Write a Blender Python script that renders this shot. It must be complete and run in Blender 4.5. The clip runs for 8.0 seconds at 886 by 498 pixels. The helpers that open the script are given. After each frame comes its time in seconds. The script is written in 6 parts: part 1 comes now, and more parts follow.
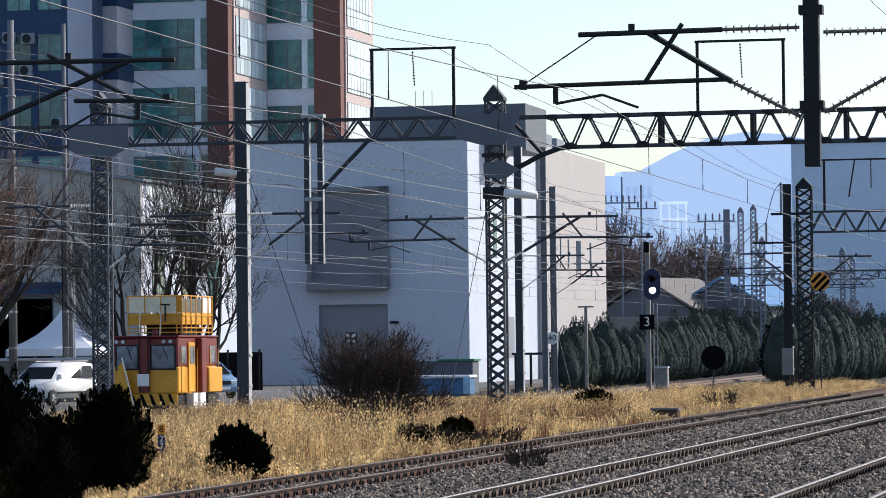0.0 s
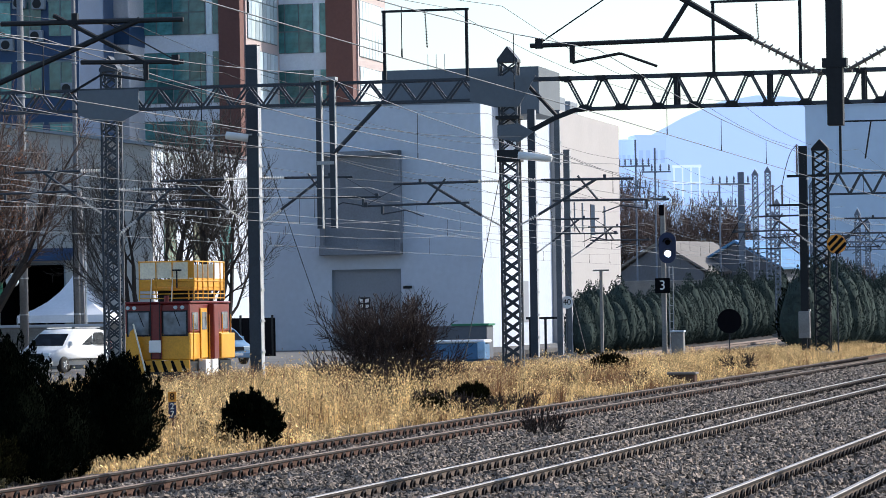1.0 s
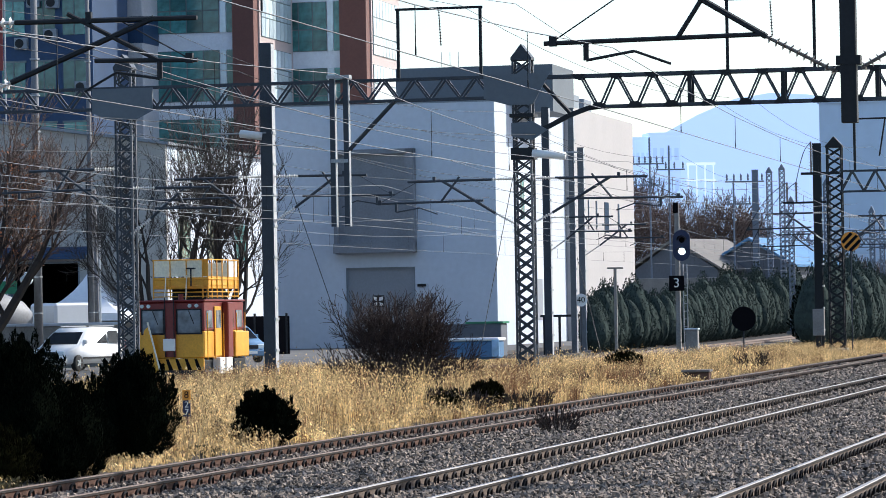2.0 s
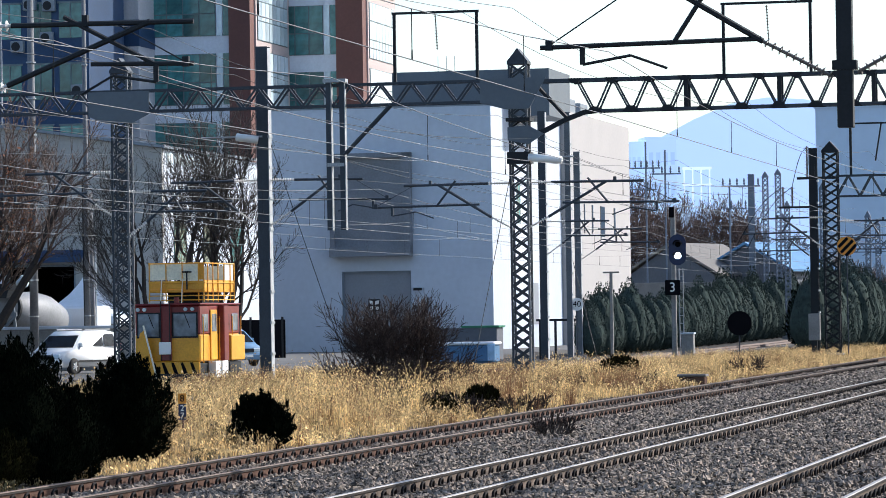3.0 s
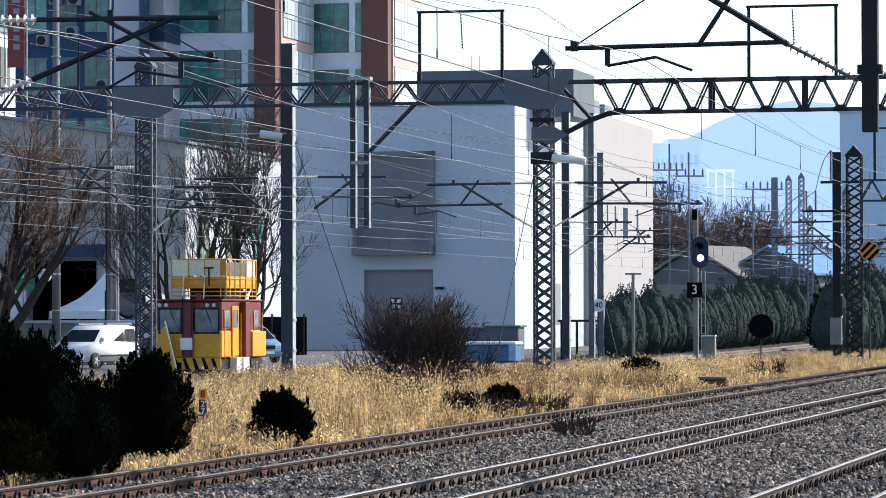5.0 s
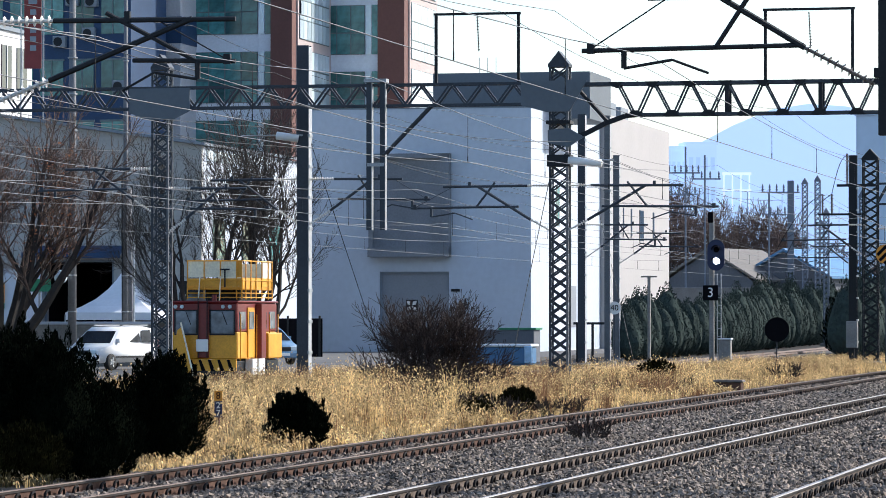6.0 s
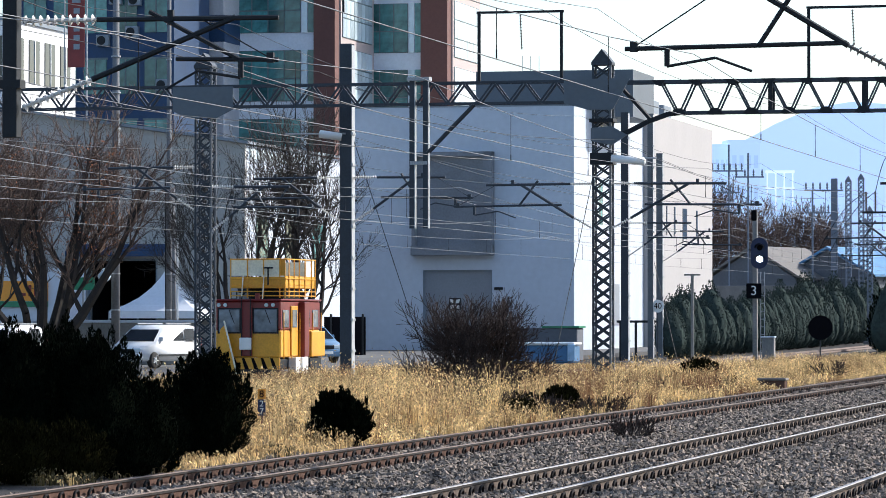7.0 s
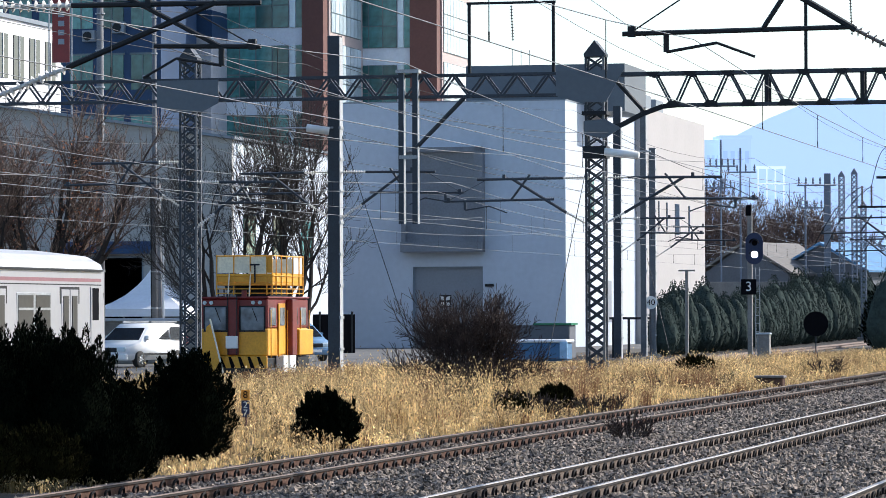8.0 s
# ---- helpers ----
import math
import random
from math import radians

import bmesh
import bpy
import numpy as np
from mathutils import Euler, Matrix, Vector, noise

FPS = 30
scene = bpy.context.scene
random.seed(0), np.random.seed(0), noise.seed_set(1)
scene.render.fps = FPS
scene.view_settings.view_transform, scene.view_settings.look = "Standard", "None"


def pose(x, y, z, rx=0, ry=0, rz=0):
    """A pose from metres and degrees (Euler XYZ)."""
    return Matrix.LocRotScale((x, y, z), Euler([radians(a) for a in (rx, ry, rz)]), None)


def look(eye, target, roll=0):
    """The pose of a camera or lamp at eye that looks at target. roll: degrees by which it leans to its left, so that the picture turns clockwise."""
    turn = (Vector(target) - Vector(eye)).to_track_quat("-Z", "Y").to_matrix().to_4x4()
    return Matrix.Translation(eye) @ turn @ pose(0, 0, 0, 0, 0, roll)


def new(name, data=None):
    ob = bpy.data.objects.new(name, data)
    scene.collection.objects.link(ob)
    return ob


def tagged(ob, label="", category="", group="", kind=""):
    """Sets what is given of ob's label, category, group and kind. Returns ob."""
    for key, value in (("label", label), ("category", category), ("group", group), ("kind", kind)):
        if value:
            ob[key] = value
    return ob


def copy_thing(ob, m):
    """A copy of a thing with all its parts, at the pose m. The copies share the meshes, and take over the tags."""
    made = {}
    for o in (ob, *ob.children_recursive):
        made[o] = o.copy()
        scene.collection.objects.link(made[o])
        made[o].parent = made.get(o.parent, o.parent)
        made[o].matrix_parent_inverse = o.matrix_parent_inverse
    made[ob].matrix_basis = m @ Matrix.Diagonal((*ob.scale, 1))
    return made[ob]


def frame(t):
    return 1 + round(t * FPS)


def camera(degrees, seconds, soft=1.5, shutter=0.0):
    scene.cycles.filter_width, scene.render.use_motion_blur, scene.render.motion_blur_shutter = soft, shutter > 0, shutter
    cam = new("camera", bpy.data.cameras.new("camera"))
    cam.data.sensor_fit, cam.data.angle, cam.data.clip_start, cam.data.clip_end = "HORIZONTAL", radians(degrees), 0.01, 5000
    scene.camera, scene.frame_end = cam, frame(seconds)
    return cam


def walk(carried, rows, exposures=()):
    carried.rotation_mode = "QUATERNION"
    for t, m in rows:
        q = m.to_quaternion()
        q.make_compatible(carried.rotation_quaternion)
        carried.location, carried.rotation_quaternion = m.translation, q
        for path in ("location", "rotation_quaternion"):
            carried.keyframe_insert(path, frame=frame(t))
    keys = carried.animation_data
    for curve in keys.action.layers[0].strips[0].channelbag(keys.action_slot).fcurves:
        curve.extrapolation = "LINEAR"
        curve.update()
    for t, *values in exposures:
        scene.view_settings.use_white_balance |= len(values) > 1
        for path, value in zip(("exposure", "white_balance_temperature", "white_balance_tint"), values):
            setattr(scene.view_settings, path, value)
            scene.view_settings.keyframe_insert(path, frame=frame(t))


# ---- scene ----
cam = camera(13.6, 8.0, soft=0.75)
EYE = 2.45
# seconds, yaw, pitch, roll, metres ahead
ROWS = [
    (0.0, -1.600, 1.514, 0.66, -1.3),
    (0.2, -1.599, 1.506, 0.81, 0.0),
    (0.5, -1.597, 1.362, 0.84, 0.0),
    (1.0, -1.395, 0.973, 0.93, 0.0),
    (1.5, -0.993, 0.813, 1.127, 0.0),
    (1.7, -1.065, 0.85, 1.1, 0.0),
    (2.8, -1.330, 1.116, 0.864, 0.0),
    (3.0, -1.241, 1.005, 0.896, 0.0),
    (3.5, -0.861, 0.900, 0.803, 0.0),
    (4.0, -0.673, 0.906, 0.514, 0.0),
    (4.5, -0.864, 0.941, 0.206, 0.0),
    (5.8, -0.803, 1.047, 0.0, 0.0),
    (6.0, -0.665, 1.029, -0.021, 0.0),
    (6.5, -0.318, 0.991, -0.03, 0.0),
    (7.0, 0.0, 1.002, 0.0, 0.0),
    (7.5, -0.098, 0.962, -0.06, 0.0),
    (7.9, -0.171, 0.931, 0.0, 0.0),
    (8.0, -0.150, 0.959, 0.18, 2.6),
]
walk(cam, [(t, pose(0, ahead, EYE, 90 + pitch, roll, yaw)) for t, yaw, pitch, roll, ahead in ROWS], exposures=[(0.0, 0.15, 6450, 13), (0.6, 0.18, 6450, 13), (1.2, 0.44, 6300, 10), (8.0, 0.48, 6300, 10)])

# ---- sky and sun ----
SUN_AZ, SUN_EL = 28.0, 33.0  # degrees from +x towards +y, and above the ground
world = bpy.data.worlds.new("sky")
scene.world = world
world.use_nodes = True
wn = world.node_tree.nodes
sky = wn.new("ShaderNodeTexSky")
sky.sky_type, sky.sun_disc = "NISHITA", False
sky.sun_elevation, sky.sun_rotation = radians(SUN_EL), radians(90 - SUN_AZ)
sky.dust_density, sky.air_density, sky.ozone_density = 1.2, 1.0, 2.5
wn["Background"].inputs["Strength"].default_value = 0.168
world.node_tree.links.new(sky.outputs[0], wn["Background"].inputs["Color"])
sun = new("sun", bpy.data.lights.new("sun", "SUN"))
sun.data.energy, sun.data.angle, sun.data.color = 4.4, radians(0.6), (1.0, 0.95, 0.87)
sun_way = Vector((math.cos(radians(SUN_EL)) * math.cos(radians(SUN_AZ)), math.cos(radians(SUN_EL)) * math.sin(radians(SUN_AZ)), math.sin(radians(SUN_EL))))
sun.matrix_world = look(sun_way * 400, (0, 0, 0))

# ---- track space: a metres along the rails, p metres to their left, seen from the eye ----
HEAD = 13.4
SN, CS = math.sin(radians(HEAD)), math.cos(radians(HEAD))


def tr(a, p, z=0.0):
    return Vector((a * SN - p * CS, a * CS + p * SN, z))


def trp(a, p, z=0.0, rz=0.0):
    v = tr(a, p, z)
    return pose(v.x, v.y, v.z, 0, 0, rz - HEAD)


# ---- materials ----
def material(name, col, rough=0.7, metal=0.0, var=0.25, scale=3.0, fine=40.0, bump=0.15, tint=None, rnd=0.0, trans=0.0, space="Object", spec=0.5, own=0.0):
    """Principled surface with stains at two scales, fine relief and, for loose pieces, a shade of each piece's own."""
    m = bpy.data.materials.new(name)
    m.use_nodes = True
    n, l = m.node_tree.nodes, m.node_tree.links
    b = n["Principled BSDF"]
    b.inputs["Roughness"].default_value, b.inputs["Metallic"].default_value = rough, metal
    b.inputs["Specular IOR Level"].default_value = spec
    tc = n.new("ShaderNodeTexCoord")
    big, small = n.new("ShaderNodeTexNoise"), n.new("ShaderNodeTexNoise")
    for t, s in ((big, scale), (small, fine)):
        t.inputs["Scale"].default_value, t.inputs["Detail"].default_value = s, 5.0
        l.new(tc.outputs[space], t.inputs["Vector"])
    add = n.new("ShaderNodeMath")
    add.operation = "ADD"
    l.new(big.outputs["Fac"], add.inputs[0])
    l.new(small.outputs["Fac"], add.inputs[1])
    rng = n.new("ShaderNodeMapRange")
    rng.inputs["From Min"].default_value, rng.inputs["From Max"].default_value = 0.7, 1.3
    l.new(add.outputs[0], rng.inputs["Value"])
    mix = n.new("ShaderNodeMix")
    mix.data_type = "RGBA"
    lo = tint if tint else tuple(c * (1 - var) for c in col)
    hi = tuple(min(1.0, c * (1 + var * 0.6)) for c in col)
    mix.inputs["A"].default_value, mix.inputs["B"].default_value = (*lo, 1), (*hi, 1)
    l.new(rng.outputs[0], mix.inputs["Factor"])
    out = mix.outputs["Result"]
    if rnd:
        geo, hsv, r2 = n.new("ShaderNodeNewGeometry"), n.new("ShaderNodeHueSaturation"), n.new("ShaderNodeMapRange")
        r2.inputs["To Min"].default_value, r2.inputs["To Max"].default_value = 1 - rnd, 1 + rnd
        l.new(geo.outputs["Random Per Island"], r2.inputs["Value"])
        l.new(r2.outputs[0], hsv.inputs["Value"])
        l.new(out, hsv.inputs["Color"])
        out = hsv.outputs[0]
    if own:
        oi, hs, r3 = n.new("ShaderNodeObjectInfo"), n.new("ShaderNodeHueSaturation"), n.new("ShaderNodeMapRange")
        r3.inputs["To Min"].default_value, r3.inputs["To Max"].default_value = 1 - own, 1 + own
        l.new(oi.outputs["Random"], r3.inputs["Value"])
        l.new(r3.outputs[0], hs.inputs["Value"])
        l.new(out, hs.inputs["Color"])
        out = hs.outputs[0]
    l.new(out, b.inputs["Base Color"])
    if bump:
        bp = n.new("ShaderNodeBump")
        bp.inputs["Strength"].default_value, bp.inputs["Distance"].default_value = bump, 0.02
        l.new(small.outputs["Fac"], bp.inputs["Height"])
        l.new(bp.outputs[0], b.inputs["Normal"])
    if trans:
        tl, ms = n.new("ShaderNodeBsdfTranslucent"), n.new("ShaderNodeMixShader")
        l.new(out, tl.inputs["Color"])
        ms.inputs[0].default_value = trans
        l.new(b.outputs[0], ms.inputs[1])
        l.new(tl.outputs[0], ms.inputs[2])
        l.new(ms.outputs[0], n["Material Output"].inputs["Surface"])
    return m


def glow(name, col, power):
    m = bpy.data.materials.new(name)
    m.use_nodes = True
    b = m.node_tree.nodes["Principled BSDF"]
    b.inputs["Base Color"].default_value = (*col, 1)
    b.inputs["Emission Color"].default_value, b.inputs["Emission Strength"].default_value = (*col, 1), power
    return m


M = {
    # bed is near black to paint the shade between the stones
    "ballast": material("ballast", (0.02, 0.0165, 0.014), 0.95, var=0.7, scale=1.2, fine=22, bump=1.0),
    "stone": material("crushed_stone", (0.2, 0.155, 0.118), 0.9, var=0.4, scale=2, fine=60, rnd=0.92),
    "soil": material("soil", (0.1, 0.075, 0.045), 0.95, var=0.5, scale=0.6, fine=9, bump=0.6),
    "yard": material("worn_asphalt", (0.12, 0.116, 0.112), 0.9, var=0.35, scale=0.3, fine=12, bump=0.3),
    "rusttop": material("brown_rail_top", (0.16, 0.11, 0.085), 0.7, 0.1, spec=0.3, var=0.2, scale=1, fine=40, bump=0.03),
    "loopbed": material("dirty_loop_ballast", (0.1, 0.09, 0.08), 0.95, var=0.6, scale=1.5, fine=9, bump=0.8),
    # pale tone that paints sunlight on one side of the poles
    "litplate": material("sunlit_pole_face", (0.42, 0.43, 0.44), 0.6, 0.0, var=0.2, scale=1.5, fine=18, bump=0.04),
    "railweb": material("dusty_rail_web", (0.13, 0.098, 0.078), 0.9, 0.0, spec=0.2, var=0.3, scale=2, fine=30),
    "railhead": material("dark_rail_head", (0.022, 0.016, 0.014), 0.7, 0.0, spec=0.2, var=0.3, scale=2, fine=30),
    "rust": material("rusty_steel", (0.105, 0.058, 0.041), 0.9, 0.0, spec=0.15, var=0.45, scale=2, fine=30),
    "railtop": material("polished_rail", (0.3, 0.27, 0.25), 0.55, 0.35, var=0.1, scale=1, fine=50, bump=0.03),
    "sleeper": material("concrete_sleeper", (0.2, 0.175, 0.155), 0.9, var=0.4, scale=2, fine=25),
    "clip": material("dark_clip", (0.012, 0.01, 0.01), 0.8, 0.0, spec=0.15),
    # paler steel: painted sunlight on mast sides, plain tone on two poles
    "galvdull": material("pale_and_sunlit_steel", (0.125, 0.133, 0.145), 0.55, 0.3, var=0.3, scale=2, fine=25, bump=0.05),
    # bluish, paler copy of the mast steel, tinted for distance haze
    "farsteel": material("haze_tinted_steel", (0.15, 0.185, 0.24), 0.7, 0.1, var=0.2, scale=1, fine=8, bump=0),
    # haze over the farthest blocks is put in as glowing pale blues
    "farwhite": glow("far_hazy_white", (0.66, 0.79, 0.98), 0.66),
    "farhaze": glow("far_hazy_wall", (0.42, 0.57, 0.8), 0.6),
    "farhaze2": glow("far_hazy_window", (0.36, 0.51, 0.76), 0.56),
    "galv": material("galvanised_steel", (0.34, 0.36, 0.38), 0.5, 0.55, var=0.3, scale=2, fine=25, bump=0.05),
    "dark": material("dark_painted_steel", (0.014, 0.017, 0.021), 0.6, 0.0, spec=0.25, var=0.3, scale=2, fine=20, bump=0.05),
    # steel darkened so that its shaded look lies in the colour
    "pole": material("shaded_grey_steel", (0.038, 0.048, 0.062), 0.55, 0.1, spec=0.35, var=0.25, scale=1.5, fine=18, bump=0.04),
    "wire": material("bare_wire", (0.11, 0.11, 0.11), 0.45, 0.4, bump=0),
    "porcelain": material("porcelain", (0.62, 0.6, 0.56), 0.25, var=0.15),
    "insul": material("brown_insulator", (0.1, 0.085, 0.08), 0.3, var=0.2),
    "white": material("white_render", (0.52, 0.575, 0.65), 0.85, var=0.08, scale=0.25, fine=3, bump=0.05),
    "wing": material("cream_render", (0.42, 0.395, 0.385), 0.85, var=0.06, scale=0.3, fine=4, bump=0.05),
    "slate": material("slate_cladding", (0.1, 0.122, 0.145), 0.6, var=0.12, scale=0.4, fine=6, bump=0.04),
    "roofgrey": material("grey_metal_cladding", (0.21, 0.245, 0.28), 0.6, var=0.1, scale=0.4, fine=6, bump=0.04),
    "gate": material("grey_steel_door", (0.25, 0.27, 0.3), 0.6, var=0.1, scale=0.7, fine=8, bump=0.04),
    "bay": material("grey_louvre_panel", (0.2, 0.215, 0.24), 0.7, var=0.18, scale=0.6, fine=8, bump=0.05),
    "officewall": material("office_panel", (0.72, 0.76, 0.82), 0.7, var=0.1, scale=0.3, fine=5, bump=0.03),
    "cornerwhite": material("white_wall_panel", (0.8, 0.79, 0.79), 0.7, var=0.06, scale=0.3, fine=5, bump=0.03),
    # lit copy of the office panel, the sun's warm tint in its colour
    "officelit": material("sunlit_office_panel", (0.5, 0.41, 0.385), 0.7, var=0.06, scale=0.3, fine=5, bump=0.03),
    "brown": material("brown_cladding", (0.15, 0.062, 0.05), 0.7, var=0.15, scale=0.4, fine=5, bump=0.03),
    "navy": material("navy_panel", (0.006, 0.04, 0.11), 0.6, var=0.2, scale=0.4, fine=5, bump=0.03),
    "glass": material("tinted_window_glass", (0.06, 0.2, 0.2), 0.12, 0.0, var=0.5, scale=0.35, fine=2, bump=0.0, own=0.5),
    "paleglass": material("pale_window_glass", (0.58, 0.68, 0.73), 0.15, 0.0, var=0.12, scale=0.5, fine=2, bump=0.0, own=0.25),
    "mullion": material("window_mullion", (0.12, 0.16, 0.17), 0.5, 0.4, bump=0),
    "shed": material("grey_ribbed_shed", (0.4, 0.388, 0.365), 0.75, var=0.15, scale=0.4, fine=7, bump=0.06),
    "black": material("black", (0.006, 0.006, 0.008), 0.9, var=0.2, bump=0, spec=0.05),
    "blue": material("blue_sheet", (0.06, 0.17, 0.32), 0.6, var=0.2, scale=1.5, fine=15),
    # distance haze is painted as an even blue glow on the ridge
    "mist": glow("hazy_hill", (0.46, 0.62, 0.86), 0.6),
    # pale blue base colour carries the haze over this building
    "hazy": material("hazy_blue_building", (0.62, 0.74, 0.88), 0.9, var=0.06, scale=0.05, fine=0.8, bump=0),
    # near-black leaf colour holds the shade of the backlit evergreens
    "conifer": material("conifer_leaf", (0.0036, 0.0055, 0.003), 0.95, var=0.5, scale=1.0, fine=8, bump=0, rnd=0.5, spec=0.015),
    "hedge": material("hedge_leaf", (0.046, 0.063, 0.056), 0.9, var=0.4, scale=0.7, fine=5, bump=0, rnd=0.1, spec=0.05),
    "bark": material("bark", (0.03, 0.024, 0.021), 0.9, var=0.4, scale=4, fine=30),
    "twig": material("brown_twig", (0.105, 0.068, 0.052), 0.9, var=0.4, scale=4, fine=30, rnd=0.4),
    "straw": material("dry_grass", (0.84, 0.62, 0.3), 0.8, var=0.3, scale=0.45, fine=3, bump=0, rnd=0.75, trans=0.45, tint=(0.24, 0.135, 0.055)),
    "brush": material("dark_brush_twig", (0.05, 0.036, 0.032), 0.9, var=0.4, scale=4, fine=30, rnd=0.5, spec=0.1),
    "deadleaf": material("rusty_dead_leaf", (0.3, 0.12, 0.06), 0.8, var=0.4, scale=2, fine=9, bump=0, rnd=0.5, trans=0.3),
    "russet": material("russet_weed", (0.25, 0.125, 0.06), 0.85, var=0.4, scale=0.5, fine=3, bump=0, rnd=0.5, trans=0.35),
    "weed": material("dull_green_weed", (0.085, 0.07, 0.028), 0.85, var=0.5, scale=0.6, fine=3, bump=0, rnd=0.5, trans=0.3),
    "yellow": material("yellow_paint", (0.72, 0.34, 0.02), 0.45, var=0.18, scale=1.5, fine=15, bump=0.03),
    "cream": material("cream_board", (0.85, 0.8, 0.62), 0.6, var=0.2, scale=1.5, fine=12, bump=0.03),
    "red": material("dark_red_paint", (0.17, 0.012, 0.012), 0.45, var=0.25, scale=1.5, fine=15, bump=0.03),
    "carwhite": material("white_car_paint", (0.78, 0.79, 0.8), 0.22, var=0.04, bump=0),
    "carblue": material("blue_car_paint", (0.1, 0.2, 0.33), 0.25, var=0.1, bump=0),
    "carglass": material("car_glass", (0.015, 0.02, 0.025), 0.08, var=0.2, bump=0),
    "rubber": material("tyre_rubber", (0.02, 0.02, 0.02), 0.85, bump=0.1),
    "canvas": material("white_canvas", (0.8, 0.81, 0.83), 0.8, var=0.06, scale=0.8, fine=6, bump=0.05),
    "trainskin": material("train_silver_paint", (0.33, 0.335, 0.36), 0.4, 0.15, var=0.06, scale=0.6, fine=6, bump=0.02),
    "trainglass": material("train_window_glass", (0.045, 0.045, 0.045), 0.35, var=0.3, scale=1.0, fine=6, bump=0, spec=0.15),
    "trainroof": material("train_roof", (0.5, 0.49, 0.48), 0.5, 0.1, var=0.1, scale=0.8, fine=8, bump=0.02),
    "drum": material("mixer_drum", (0.22, 0.225, 0.235), 0.6, 0.0, var=0.2, scale=1, fine=10, bump=0.03),
    "sign": material("sign_white", (0.8, 0.8, 0.78), 0.5, var=0.05, bump=0),
    "amber": material("sign_amber", (0.75, 0.3, 0.03), 0.5, var=0.1, bump=0),
    "signblue": material("sign_blue", (0.005, 0.016, 0.065), 0.5, var=0.1, bump=0),
    "lamp": glow("signal_light", (0.75, 0.85, 1.0), 9.0),
    "poleconc": material("weathered_concrete_pole", (0.17, 0.175, 0.185), 0.85, var=0.25, scale=1, fine=14, bump=0.15),
    # twig brown lightened and greyed so its colour carries the haze
    "fartwig": material("hazy_twig", (0.13, 0.095, 0.085), 0.9, var=0.3, scale=1, fine=9, bump=0, rnd=0.3, spec=0.1),
    "stripe": material("faded_red_stripe", (0.24, 0.1, 0.12), 0.5, bump=0),
    "tileroof": material("grey_brown_roofing", (0.17, 0.155, 0.14), 0.85, var=0.2, scale=0.5, fine=5),
    "bluroof": material("blue_metal_roofing", (0.07, 0.22, 0.42), 0.6, var=0.2, scale=0.5, fine=5),
    "towergrey": material("pale_grey_cladding", (0.5, 0.5, 0.53), 0.6, var=0.15, scale=0.3, fine=5, bump=0.03),
    "concrete": material("concrete", (0.24, 0.235, 0.225), 0.9, var=0.3, scale=1, fine=14, bump=0.2),
    "green": material("green_sign", (0.02, 0.2, 0.1), 0.5, bump=0),
}


# ---- mesh helpers ----
def part(name, bm, mat, parent=None, label="", smooth=False):
    me = bpy.data.meshes.new(name)
    bm.normal_update()
    bm.to_mesh(me)
    bm.free()
    for mm in (mat if isinstance(mat, (list, tuple)) else [mat]):
        me.materials.append(M[mm])
    if smooth:
        me.polygons.foreach_set("use_smooth", [True] * len(me.polygons))
    ob = new(name, me)
    ob.parent = parent
    return tagged(ob, label)


def shared(name, me, m, parent):
    ob = new(name, me)
    ob.parent = parent
    ob.matrix_basis = m
    return ob


def thing(name, m, label, category, group="", kind=""):
    ob = new(name)
    ob.empty_display_size = 0.2
    ob.matrix_basis = m
    return tagged(ob, label, category, group, kind)


def box(bm, lo, hi, bevel=0.0, mi=0):
    lo, hi = Vector(lo), Vector(hi)
    r = bmesh.ops.create_cube(bm, size=1, matrix=Matrix.Translation((lo + hi) / 2) @ Matrix.Diagonal((*(hi - lo), 1)))
    fs = {f for v in r["verts"] for f in v.link_faces}
    for f in fs:
        f.material_index = mi
    if bevel:
        es = list({e for v in r["verts"] for e in v.link_edges})
        bmesh.ops.bevel(bm, geom=es, offset=bevel, segments=1, affect="EDGES", profile=0.5)
    return bm


def boxes(*pairs, bevel=0.0):
    bm = bmesh.new()
    for lo, hi in pairs:
        box(bm, lo, hi, bevel)
    return bm


def tube(bm, p, q, r, seg=6, r2=None):
    p, q = Vector(p), Vector(q)
    d = q - p
    if d.length < 1e-6:
        return bm
    rot = d.to_track_quat("Z", "Y").to_matrix().to_4x4()
    bmesh.ops.create_cone(bm, cap_ends=True, segments=seg, radius1=r, radius2=r if r2 is None else r2, depth=d.length, matrix=Matrix.Translation((p + q) / 2) @ rot)
    return bm


def tubes(*rows, seg=6):
    bm = bmesh.new()
    for p, q, r in rows:
        tube(bm, p, q, r, seg)
    return bm


def bar(bm, p, q, w, h, up=(0, 0, 1)):
    """A square bar from p to q, w wide and h high."""
    p, q = Vector(p), Vector(q)
    d = (q - p)
    y = d.normalized()
    x = y.cross(Vector(up))
    x = Vector((1, 0, 0)) if x.length < 1e-4 else x.normalized()
    z = x.cross(y)
    rot = Matrix((x, y, z)).transposed().to_4x4()
    bmesh.ops.create_cube(bm, size=1, matrix=Matrix.Translation((p + q) / 2) @ rot @ Matrix.Diagonal((w, d.length, h, 1)))
    return bm


